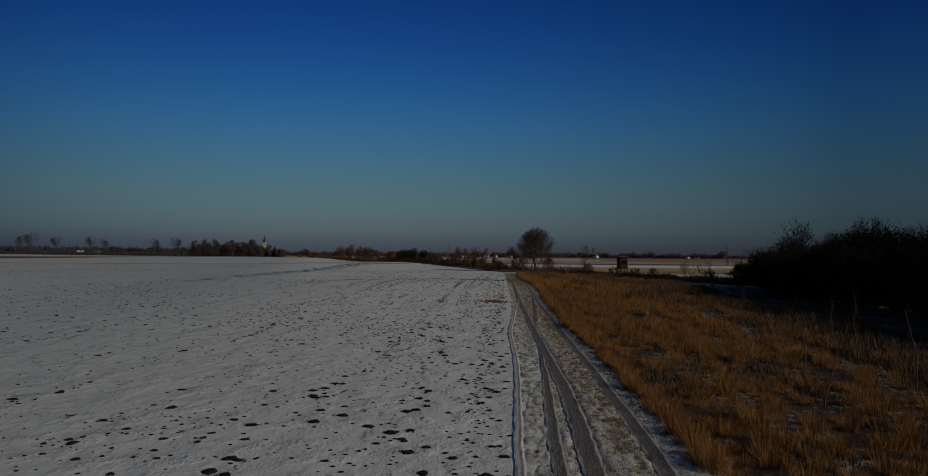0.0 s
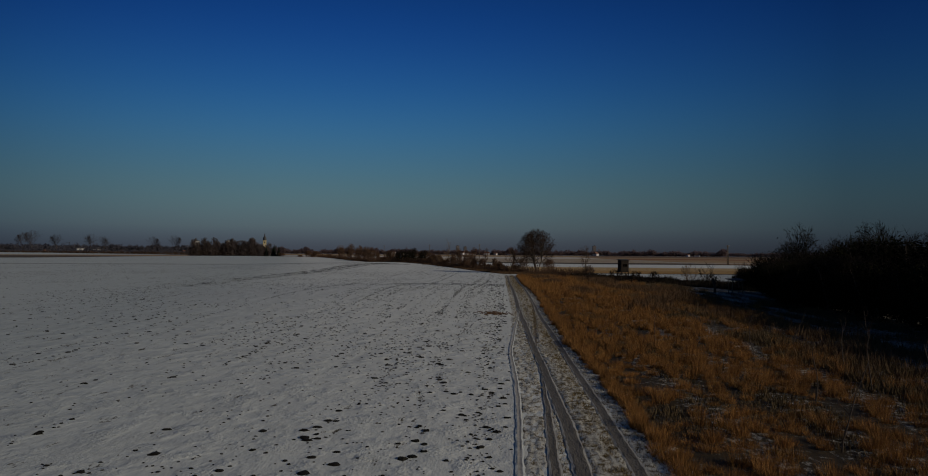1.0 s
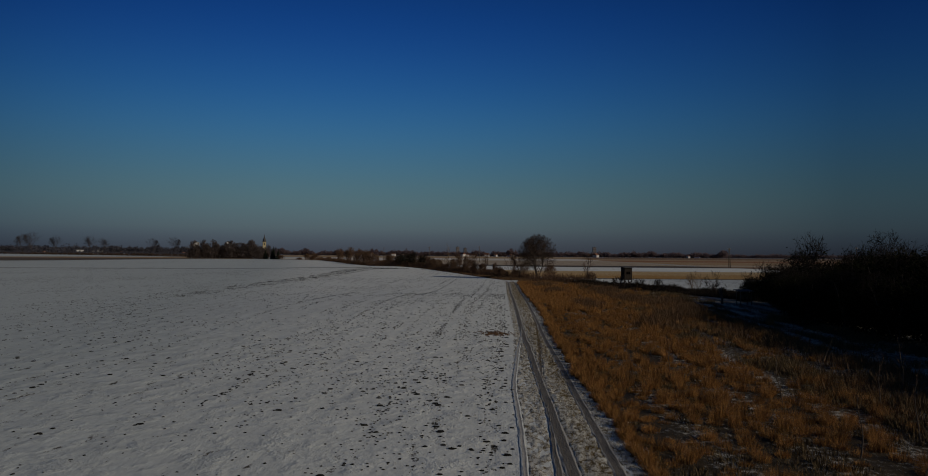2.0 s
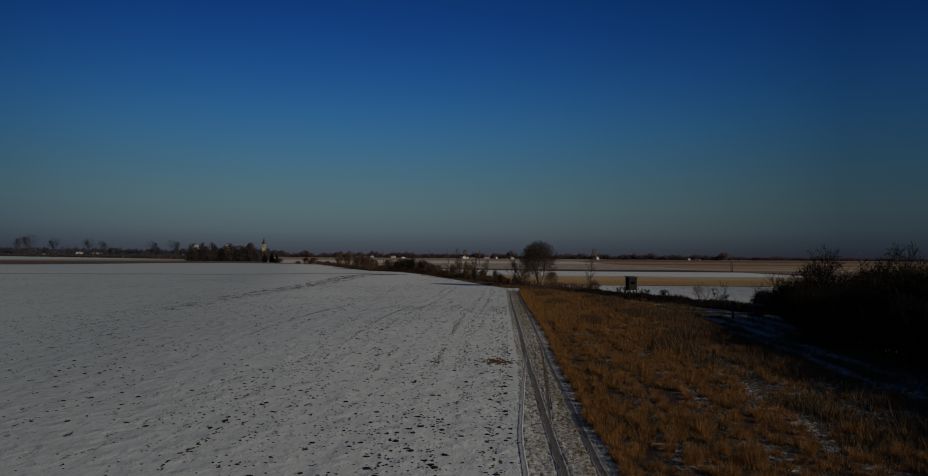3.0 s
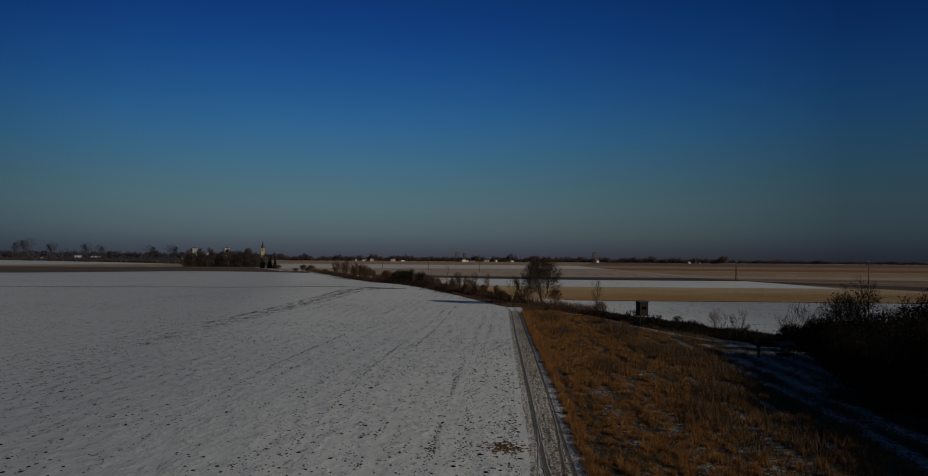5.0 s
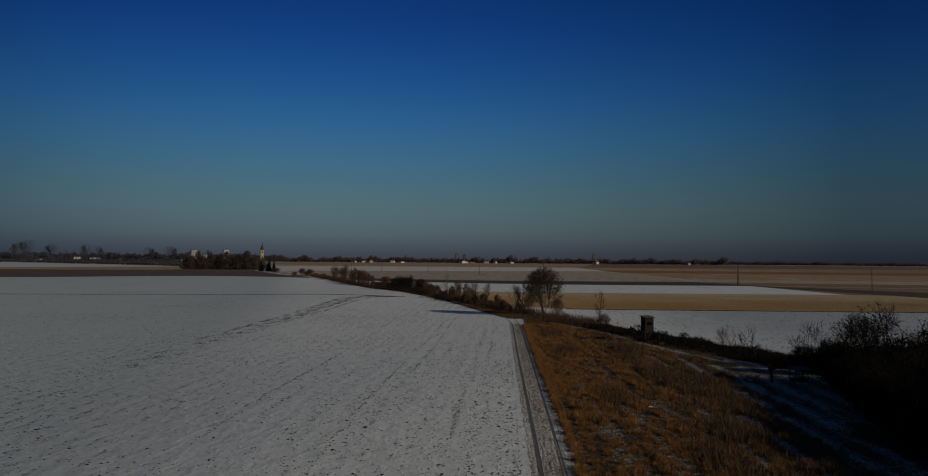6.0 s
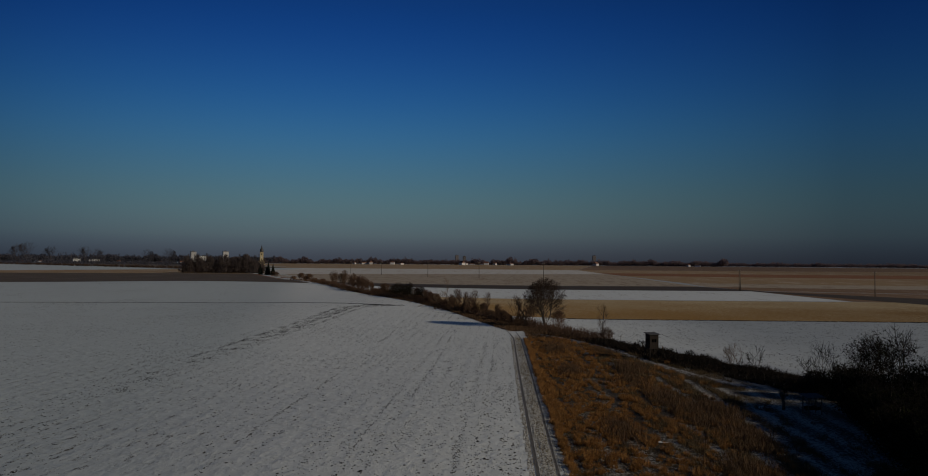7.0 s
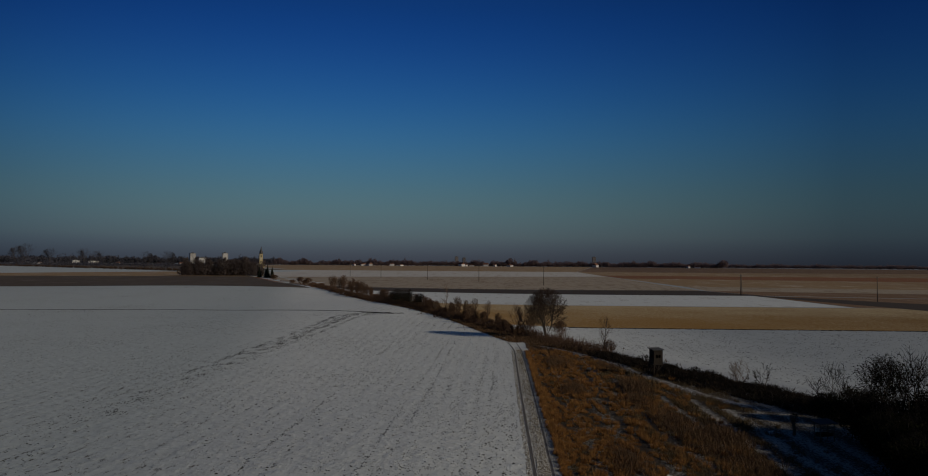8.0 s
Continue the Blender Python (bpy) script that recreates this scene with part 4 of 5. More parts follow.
def leaf_cloud(seed, count, env, size, squash=1.0, shell=0.35, flat=0.0):
    """Small folded leaves and clumps scattered through an uneven crown."""
    rng, sh = random.Random(seed), Shape()
    cz, rx, rz = env
    while count:
        v = Vector((rng.gauss(0, 1), rng.gauss(0, 1), rng.gauss(0, 1))).normalized()
        lump = 1 + 0.28 * noise.noise(v * 2.3 + Vector((seed, 0, 0))) + 0.15 * noise.noise(v * 6 + Vector((0, seed, 0)))
        p = v * lump * (1 - shell * rng.random() ** 1.6)
        p = Vector((p.x * rx, p.y * rx, cz + p.z * rz * squash))
        if p.z < 0.1:
            continue
        a = Vector((rng.gauss(0, 1), rng.gauss(0, 1), rng.gauss(0, 1) * (1 - flat))).normalized() * size * rng.uniform(0.5, 1.3)
        b = a.orthogonal().normalized() * size * rng.uniform(0.25, 0.6)
        n = len(sh.v)
        sh.v += [tuple(p - a), tuple(p + b), tuple(p + a), tuple(p - b)]
        sh.f.append((n, n + 1, n + 2, n + 3))
        count -= 1
    return sh


def bare_tree(name, at, seed, height, r0, env, fans, label, category="tree", group="", bark=None, twig=None, turn=0.0, **more):
    ob = thing(name, (*at, land(*at)), label, category, group, turn=turn)
    wood, twigs = grow(seed, height, r0, env, fans, **more)
    part("trunk", wood.me("trunk", bark or M_BARK, True), ob)
    part("crown", twigs.me("crown", twig or M_TWIG), ob, "fine bare twigs")
    return ob


# the lone tree by the end of the lane
bare_tree("bare_tree", (8.0, 197), 4, 12.6, 0.17, (6.9, 5.7, 6.2), (17, 9, 7), "broad leafless field tree with a rounded crown of fine twigs",
          twig=M_TREETWIG, stem=0.16, up=0.0, rmin=0.023, stems=5, fork=1.6, wig=0.14)
bare_tree("bare_tree", (3.4, 201.5), 5, 8.6, 0.14, (4.6, 2.7, 4.3), (12, 7, 6), "smaller leafless tree beside the broad field tree", stem=0.15, rmin=0.025)
bare_tree("bare_tree", (18.0, 172), 8, 8.2, 0.12, (4.4, 1.9, 4.0), (14, 6, 4), "slender young leafless tree by the ditch", stem=0.12, up=0.2, rmin=0.018)
bare_tree("ditch_shrub", (18.8, 170.6), 9, 3.6, 0.06, (1.9, 1.8, 1.9), (9, 7, 4), "brown leafless shrub at the foot of the young tree", "shrub", twig=M_TWIG, stems=4, stem=0.1, rmin=0.022, wood_levels=1, wig=0.2)

bare_tree("hedgerow_shrub", (11.6, 201.5), 9, 4.2, 0.05, (1.6, 2.6, 2.6), (8, 6, 4), "reddish leafless shrub under the broad field tree", "shrub", twig=M_REDTWIG, stems=5, stem=0.08, rmin=0.025, wood_levels=1)
bare_tree("hedgerow_shrub", (4.4, 208), 12, 5.4, 0.06, (2.2, 2.6, 3.4), (8, 6, 4), "brown leafless shrub under the broad field tree", "shrub", stems=4, stem=0.1, rmin=0.025, wood_levels=1)

# hedgerow growth past the lane's end, as (metres along, metres beyond, height, half width, kind)
HEDGEROW = ((15.5, 0.5, 6.6, 1.9, "slim"), (21, 0, 2.6, 1.6, "red"), (26.5, 0.5, 3.8, 1.5, "brown"), (34, 0, 6.9, 1.4, "slim"), (38, 1, 3.4, 1.8, "brown"), (43.5, 0, 6.5, 1.7, "slim"), (47.5, 0.5, 5.0, 1.8, "brown"), (51, 0.5, 5.6, 1.7, "brown"),
            (57.5, 0, 5.9, 2.0, "brown"), (63, 0, 4.2, 1.7, "brown"), (72, 1, 9.0, 1.7, "pale"), (76, 0, 4.6, 1.6, "pale"), (80, 0.5, 3.6, 2.2, "brown"), (85, 0, 3.6, 2.4, "brown"), (91, 0.5, 4.2, 2.6, "brown"), (97, 0, 4.9, 2.8, "dark"), (104, 1, 5.4, 2.8, "brown"),
            (111, 0, 6.9, 3.3, "dark"), (119, 0.5, 6.2, 3.2, "dark"), (125.5, 0, 6.5, 3.4, "dark"), (133, 0.5, 5.6, 3.0, "dark"), (146, 0, 5.2, 3.4, "brown"), (156, 0, 3.0, 3.2, "red"), (166, 0.5, 2.8, 3.0, "red"), (176, 0, 5.8, 2.4, "brown"), (185, 0, 6.4, 2.6, "brown"),
            (194.5, 0.5, 7.4, 2.9, "brown"), (204, 0, 7.0, 2.4, "brown"), (215, 0, 8.2, 2.5, "slim"), (220, 1, 6.6, 2.4, "brown"), (236.5, 0.5, 8.8, 2.7, "slim"), (241, 0, 7.2, 2.6, "brown"), (263.5, 0, 8.0, 2.5, "brown"), (268, 1, 6.6, 2.2, "slim"),
            (300, 0, 2.6, 3.0, "red"), (330, 0, 2.4, 3.0, "red"), (355.5, 0, 4.8, 3.3, "brown"), (370, 0.5, 3.4, 2.6, "brown"), (389, 0, 5.2, 3.5, "brown"), (432, 0, 3.0, 3.0, "red"), (560, 0, 5.0, 4.2, "brown"), (705, 0, 7.0, 4.4, "dark"))
KINDS = {"brown": ("bushy leafless hedgerow shrub with brown twigs", M_TWIG), "red": ("leafless hedgerow shrub with reddish twigs", M_REDTWIG),
         "slim": ("slim leafless tree standing out of the hedgerow", M_TWIG), "pale": ("slim leafless tree with pale tan twigs in the hedgerow", M_PALETWIG), "dark": ("dense dark rounded hedgerow bush", M_DARKTWIG)}
for i, (s, d, h, w, kind_of) in enumerate(HEDGEROW):
    label, twig = KINDS[kind_of]
    more = dict(stem=0.1, rmin=0.034 if s > 140 else 0.023, wood_levels=1)
    h, w = (h * 1.2, w * 1.08) if s < 100 else (h * 1.12, w * 1.3) if s > 140 else (h, w)
    if kind_of in ("slim", "pale"):
        ob = bare_tree("hedgerow_tree", hedgerow_at(s, d), 40 + i, h, 0.13, (h * 0.55, w * 1.15, h * 0.48), (16, 7, 5), label, "tree", twig=twig, up=0.2, **more)
    else:
        ob = bare_tree("hedgerow_shrub", hedgerow_at(s, d), 40 + i, h, 0.07, (h * 0.52, w, h * 0.56), (11, 7, 4), label, "shrub", "hedgerow shrubs", twig=twig, stems=4, up=0.26, wig=0.2, **more)
        if kind_of == "dark":
            part("foliage", leaf_cloud(60 + i, 800, (h * 0.42, w, h * 0.42), 0.2, shell=0.8).me("foliage", M_LEAF), ob, "dark clinging leaves")

# low brown growth that fills the row between them
def low_shrub(seed, h, w):
    ob = thing("hedgerow_shrub", (0, 0, 0), "low brown leafless shrub filling the hedgerow", "shrub", "low hedgerow shrubs")
    wood, twigs = grow(seed, h, 0.04, (h * 0.5, w, h * 0.58), (7, 5, 4), stem=0.08, rmin=0.022, stems=5, wood_levels=1, up=0.3, wig=0.22)
    part("trunk", wood.me("trunk", M_BARK, True), ob)
    part("crown", twigs.me("crown", M_TWIG), ob, "fine bare twigs")
    return ob


low, rng, placed = [low_shrub(150, 3.0, 1.7), low_shrub(151, 2.4, 2.0), low_shrub(152, 3.8, 1.5)], random.Random(31), {}
for i in range(60):
    s = 6 + 2.4 * i + rng.uniform(-1.4, 1.4)
    x, y = hedgerow_at(s, rng.uniform(-2.2, 1.2))
    k, m = rng.randrange(3), pose(x, y, land(x, y), 0, 0, rng.uniform(0, 360)) @ Matrix.Scale(rng.uniform(0.65, 1.15), 4)
    if k in placed:
        copy_thing(low[k], m)
    else:
        placed[k] = m
for k, m in placed.items():
    low[k].matrix_basis = m

# shrubs along the ditch by the hide
DITCH = ((32.5, 134.1, 4.0, 1.5, "pale"), (34.8, 129.9, 4.6, 1.7, "open"), (37.8, 116.6, 6.2, 2.8, "open"), (39.4, 117.5, 4.0, 2.2, "open"), (33.0, 121.5, 2.6, 1.4, "open"), (42.2, 113.2, 7.4, 3.2, "leafy"),
         (38.8, 101.2, 9.4, 3.0, "tall"), (43.6, 97.5, 8.6, 3.2, "tall"), (47.0, 98.5, 9.6, 3.4, "tall"), (37.5, 108.5, 4.0, 2.6, "leafy"), (34.6, 109.6, 3.4, 2.0, "leafy"), (24.6, 141.5, 2.2, 1.3, "open"), (27.4, 138.0, 2.2, 1.4, "open"), (22.0, 151.0, 2.4, 1.5, "open"))
DITCH_LABELS = {"pale": "thin pale leafless shrub above the ditch", "open": "open crooked leafless shrub above the ditch", "tall": "tall open dark tree rising behind the thicket", "leafy": "dense dark round shrub above the ditch"}
for i, (x, y, h, w, how) in enumerate(DITCH):
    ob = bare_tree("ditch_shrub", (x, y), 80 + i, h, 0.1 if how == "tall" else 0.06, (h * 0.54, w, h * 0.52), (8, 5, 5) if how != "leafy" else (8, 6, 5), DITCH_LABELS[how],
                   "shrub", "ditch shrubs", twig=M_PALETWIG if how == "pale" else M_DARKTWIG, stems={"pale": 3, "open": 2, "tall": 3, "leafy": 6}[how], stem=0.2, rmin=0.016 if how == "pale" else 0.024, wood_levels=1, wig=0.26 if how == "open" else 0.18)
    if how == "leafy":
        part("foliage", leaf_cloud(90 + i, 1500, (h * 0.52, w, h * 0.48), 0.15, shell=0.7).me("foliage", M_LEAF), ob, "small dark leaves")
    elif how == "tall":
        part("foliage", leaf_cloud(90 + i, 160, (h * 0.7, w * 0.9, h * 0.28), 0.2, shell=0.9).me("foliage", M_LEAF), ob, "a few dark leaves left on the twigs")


def bramble(seed, count, s0=-104, s1=-8, tall=0.7):
    """Tangled low growth in the ditch."""
    rng, sh = random.Random(seed), Shape()
    for _ in range(count):
        s = rng.uniform(s0, s1)
        d = rng.gauss(-4.0 * min(1, max(0, -s / 35)) - (1.0 if s > 0 else 0.0), 1.6 if s > 0 else 1.9)
        x, y = hedgerow_at(s, d)
        h = (tall + 0.5 * noise.noise(Vector((s * 0.15, d * 0.4, 0)))) * rng.uniform(0.6, 1.4)
        a, n = rng.uniform(0, 6.283), 4
        reach = rng.uniform(0.3, 1.1)
        z = land(x, y)
        pts = [(x + math.cos(a) * reach * t, y + math.sin(a) * reach * t, z - 0.1 + h * 1.4 * math.sin(min(t, 1) * 2.2)) for t in (0, 0.35, 0.7, 1)]
        sh.tube(pts, (0.03, 0.026, 0.02, 0.012), 3, cap=False)
        for _ in range(3):
            t = rng.uniform(0.2, 1)
            p = Vector((x + math.cos(a) * reach * t, y + math.sin(a) * reach * t, z + h * rng.uniform(0.1, 1.1)))
            b, c = Vector((rng.gauss(0, 1), rng.gauss(0, 1), rng.gauss(0, 1))).normalized() * 0.16, Vector((rng.gauss(0, 1), rng.gauss(0, 1), rng.gauss(0, 1))).normalized() * 0.1
            m = len(sh.v)
            sh.v += [tuple(p - b), tuple(p + c), tuple(p + b), tuple(p - c)]
            sh.f.append((m, m + 1, m + 2, m + 3))
    return sh


def bank_scrub(seed, count):
    """Dark scrub on the bank between the track and the ditch, round the legs of the hide."""
    rng, sh = random.Random(seed), Shape()
    while count:
        s, d = rng.uniform(-104, -44), rng.uniform(-11.2, -3)
        x, y = hedgerow_at(s, d)
        if off_track(x, y) < 1.7:
            continue
        h = (0.55 + 0.45 * noise.noise(Vector((x * 0.35, y * 0.35, 2))) + 0.25 * math.exp(-((x - 22.2) ** 2 + (y - 141.5) ** 2) / 6)) * rng.uniform(0.5, 1.25)
        z, n = land(x, y) - 0.05, len(sh.v)
        for _ in range(5):
            a, r, n = rng.uniform(0, 6.283), rng.uniform(0.1, 0.5), len(sh.v)
            t = (x + math.cos(a) * r, y + math.sin(a) * r, z + h * rng.uniform(0.5, 1.1))
            o = Vector((-math.sin(a), math.cos(a), 0)) * rng.uniform(0.02, 0.07)
            sh.v += [(x - o.x, y - o.y, z), (x + o.x, y + o.y, z), t]
            sh.f.append((n, n + 1, n + 2))
        count -= 1
    return sh


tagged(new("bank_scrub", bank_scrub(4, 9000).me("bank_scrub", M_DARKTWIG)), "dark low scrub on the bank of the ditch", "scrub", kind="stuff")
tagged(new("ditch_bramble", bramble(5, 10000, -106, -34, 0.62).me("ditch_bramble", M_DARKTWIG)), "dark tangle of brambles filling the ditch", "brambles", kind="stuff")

tagged(new("hedgerow_brush", bramble(6, 11000, -34, 330, 1.25).me("hedgerow_brush", M_TWIG)), "brown brushwood and brambles along the hedgerow", "brushwood", kind="stuff")

# the tall thicket along the far side of the meadow
def thicket_shrub(seed, h, w, leaves):
    ob = thing("thicket_shrub", (0, 0, 0), "tall dense dark shrub in the thicket, twigs sticking out on top", "shrub", "thicket shrubs")
    wood, twigs = grow(seed, h * 1.15, 0.09, (h * 0.5, w * 1.05, h * 0.62), (8, 5, 4), stem=0.12, rmin=0.014, stems=5, wood_levels=1, up=0.16)
    part("trunk", wood.me("trunk", M_BARK, True), ob)
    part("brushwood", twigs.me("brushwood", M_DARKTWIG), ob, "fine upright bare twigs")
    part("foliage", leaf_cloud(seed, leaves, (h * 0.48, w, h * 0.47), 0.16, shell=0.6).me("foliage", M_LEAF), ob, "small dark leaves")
    return ob


protos = [thicket_shrub(200 + i, h, w, 3600) for i, (h, w) in enumerate(((6.5, 3.3), (6.1, 3.1), (5.4, 2.9)))]
rng = random.Random(77)
spots = []
for y in range(8, 78, 4):
    spots.append((28.8 + rng.uniform(-0.6, 0.6), y + rng.uniform(-1, 1), rng.randrange(2), 0.76))
    spots.append((33.4 + rng.uniform(-0.6, 0.6), y + 2 + rng.uniform(-1, 1), rng.randrange(2), 1.06))
for y in range(7, 78, 3):
    spots.append((30.8 + rng.uniform(-0.5, 0.5), y + rng.uniform(-0.8, 0.8), 2, 0.45))
for y in (78, 82, 86, 90, 94, 98):
    spots.append((31.0 + (y - 78) * 0.16 + rng.uniform(-0.6, 0.6), y, 2, 0.85))
    spots.append((35.5 + rng.uniform(-1, 1), y + 2, 2, 1.0))
    spots.append((40.5 + rng.uniform(-1, 1), y, rng.randrange(3), 1.0))
    spots.append((46 + rng.uniform(-1, 1), y + 1, rng.randrange(2), 1.0 if y < 84 else 1.15))
spots += [(26.4, 72, 1, 0.55), (28.6, 78.5, 2, 0.75), (30, 84, 2, 0.85), (42, 103, 2, 0.9), (56, 98, 1, 1.0), (52, 95, 1, 1.0)]
first = {}
for x, y, k, size in spots:
    m = pose(x, y, land(x, y), 0, 0, rng.uniform(0, 360)) @ Matrix.Scale(size * rng.uniform(0.92, 1.06), 4)
    if k in first:
        copy_thing(protos[k], m)
    else:
        first[k] = m
for k, m in first.items():
    protos[k].matrix_basis = m

# leaning snag and young stems in the meadow
snag = thing("tree_stump", (28.2, 103, land(28.2, 103)), "dark crooked dead tree stump with a ragged head", "stump", turn=20)
sh = Shape().tube([(0, 0, -0.2), (0.05, 0, 0.6), (-0.05, 0.02, 1.2), (-0.22, 0, 1.7), (-0.3, 0, 2.1)], (0.2, 0.15, 0.17, 0.24, 0.14), 8)
sh.tube([(-0.1, 0, 1.3), (0.2, 0.05, 1.7), (0.3, 0.05, 2.2)], (0.1, 0.08, 0.04), 6)
part("trunk", sh.me("trunk", M_BARK, True), snag)
part("ivy", leaf_cloud(6, 260, (1.75, 0.42, 0.55), 0.09).me("ivy", M_LEAF), snag, "dark clinging ivy")
for i, (x, y, h) in enumerate(((8.3, 22.4, 3.1), (9.3, 19.4, 2.4), (11.1, 37, 3.0), (10.4, 29, 2.6), (13.4, 31, 2.8), (12.2, 25, 3.2), (14.6, 36, 2.6), (8.0, 44, 2.2), (15.5, 44, 2.8), (17.5, 40, 3.0), (12.8, 20, 2.6))):
    bare_tree("sapling", (x, y), 300 + i, h, 0.024, (h * 0.6, 0.4, h * 0.5), (7, 2), "thin young leafless stem among the dead grass", "sapling", "saplings in the meadow",
              stem=0.3, up=0.25, rmin=0.006, wood_levels=1, lean=0.12)


# ---- the hunting hide ----
def boards(n, width, height, thick, gap, x0, y, z0, seed):
    """Upright boards side by side, as separate meshes."""
    rng = random.Random(seed)
    w = width / n
    out = []
    for i in range(n):
        dz = rng.uniform(-0.012, 0.012)
        out.append(Shape().box((x0 + w * (i + 0.5), y + rng.uniform(-0.004, 0.004), z0 + height / 2 + dz), (w - gap, thick, height), bevel=0.006).me("board", M_BOARD))
    return out


hide_at = (22.25, 142.4)
hide = thing("hunting_hide", (*hide_at, land(*hide_at)), "raised wooden hunting hide with a flat roof, on four posts", "hide", turn=16)
hide.matrix_basis = hide.matrix_basis @ Matrix.Diagonal((0.88, 0.88, 1.02, 1))
FLOOR, TALL, HALF = 1.85, 2.2, 0.85
for sx in (-1, 1):
    for sy in (-1, 1):
        part("leg", Shape().tube([(sx * 1.05, sy * 1.05, -0.3), (sx * 0.8, sy * 0.8, FLOOR)], (0.125, 0.105), 8).me("leg", M_BOARD, True), hide)
for a, b in (((-1.0, -1.0, 0.3), (0.85, -0.85, 1.7)), ((1.0, -1.0, 0.3), (-0.85, -0.85, 1.7)), ((-1.0, 1.0, 0.3), (-0.85, -0.85, 1.7)), ((1.0, -1.0, 0.3), (0.85, 0.85, 1.7))):
    part("brace", Shape().beam(a, b, 0.07).me("brace", M_BOARD, True), hide)
part("platform", Shape().box((0, 0, FLOOR), (2.3, 2.1, 0.10), bevel=0.01).me("platform", M_BOARD), hide)
for sx in (-1.12, 1.12):
    part("rail", Shape().beam((sx, -1.02, FLOOR + 0.05), (sx, -1.02, FLOOR + 0.62), 0.035).me("rail", M_BOARD, True), hide)
# front with a window slot, side walls, back
for k, (m, slot) in enumerate(((pose(0, -HALF, 0), True), (pose(-HALF, 0, 0, 0, 0, -90), True), (pose(HALF, 0, 0, 0, 0, 90), False), (pose(0, HALF, 0, 0, 0, 180), False))):
    wall = Shape()
    if slot:
        for c, s in (((0, 0, FLOOR + 0.5), (1.7, 0.05, 0.9)), ((0, 0, FLOOR + 1.845), (1.7, 0.05, 0.71)), ((-0.65, 0, FLOOR + 1.22), (0.4, 0.05, 0.54)), ((0.65, 0, FLOOR + 1.22), (0.4, 0.05, 0.54)), ((0.0, 0, FLOOR + 1.22), (0.1, 0.05, 0.54))):
            wall.box(c, s)
    else:
        wall.box((0, 0, FLOOR + TALL / 2 + 0.03), (1.7, 0.05, TALL - 0.04))
    w = part("wall", wall.me("wall", M_BOARD), hide, m=m)
    for i, me in enumerate(boards(8, 1.7, 0.9 if slot else TALL, 0.02, 0.012, -0.85, -0.036, FLOOR + 0.05, 50 + k)):
        part("board", me, w)
    if slot:
        for me in boards(8, 1.7, 0.71, 0.02, 0.012, -0.85, -0.036, FLOOR + 1.49, 60 + k):
            part("board", me, w)
        for c, s in (((-0.24, -0.04, FLOOR + 0.965), (0.46, 0.05, 0.05)), ((0.24, -0.04, FLOOR + 0.965), (0.46, 0.05, 0.05))):
            part("sill", Shape().box(c, s, bevel=0.006).me("sill", M_BOARD), w)
roof = Shape().box((0, 0, 0), (2.25, 2.3, 0.09), m=pose(0, 0, FLOOR + TALL + 0.12, 4, 0, 0), bevel=0.02)
part("roof", roof.me("roof", M_FELT), hide, "sloping roof covered with grey felt")
ladder = part("ladder", Shape().beam((-0.32, 1.75, -0.2), (-0.32, 0.95, FLOOR), 0.04).beam((0.32, 1.75, -0.2), (0.32, 0.95, FLOOR), 0.04).me("ladder", M_BOARD, True), hide)
for i in range(7):
    f = (i + 0.8) / 7.6
    part("rung", Shape().beam((-0.32, 1.75 - 0.8 * f, -0.2 + (FLOOR + 0.2) * f), (0.32, 1.75 - 0.8 * f, -0.2 + (FLOOR + 0.2) * f), 0.025).me("rung", M_BOARD, True), ladder)

# covered feeding rack in the shade of the thicket
rack_at = (30.4, 101.0)
rack = thing("feeding_rack", (*rack_at, land(*rack_at)), "small roofed wooden game feeding rack on posts", "feeding rack", turn=12)
for sx in (-0.75, 0.75):
    for sy in (-0.5, 0.5):
        part("post", Shape().tube([(sx, sy, -0.2), (sx, sy, 1.85)], (0.06, 0.055), 7).me("post", M_POLE, True), rack)
part("roof", Shape().box((0, 0, 0), (2.1, 1.6, 0.07), m=pose(0, 0, 1.93, 7, 0, 0), bevel=0.02).me("roof", M_FELT), rack, "flat felt-covered roof")
part("trough", Shape().box((0, 0, 0.55), (1.5, 0.7, 0.12), bevel=0.02).box((0, -0.33, 0.7), (1.5, 0.05, 0.24)).box((0, 0.33, 0.7), (1.5, 0.05, 0.24)).me("trough", M_BOARD), rack)
for i in range(8):
    x = -0.66 + i * 0.19
    part("slat", Shape().beam((x, -0.05, 0.75), (x, -0.34, 1.45), 0.018).me("slat", M_POLE, True), rack)


# ---- poles across the plain ----
def power_pole():
    ob = thing("power_pole", (0, 0, 0), "plain wooden power pole with a short crossarm", "pole", "power poles")
    part("pole", Shape().tube([(0, 0, -0.5), (0, 0, 10.5)], (0.19, 0.13), 8).me("pole", M_POLE, True), ob)
    part("crossarm", Shape().box((0, 0, 9.9), (1.8, 0.14, 0.16), bevel=0.02).me("crossarm", M_POLE), ob)
    for x in (-0.8, 0, 0.8):
        part("insulator", Shape().tube([(x, 0, 9.98), (x, 0, 10.2), (x, 0, 10.32)], (0.05, 0.08, 0.03), 7).me("insulator", M_WALL, True), ob)
    return ob


pole = power_pole()
line = [(192, 410), (143, 474.4), (32, 642), (-27, 740), (-85, 800), (-152, 893), (-210, 985)]
for i, (x, y) in enumerate(line):
    m = pose(x, y, land(x, y), 0, 0, 37) @ Matrix.Scale(1.0 if i == 1 else 1.25, 4)
    if i:
        copy_thing(pole, m)
    else:
        pole.matrix_basis = m
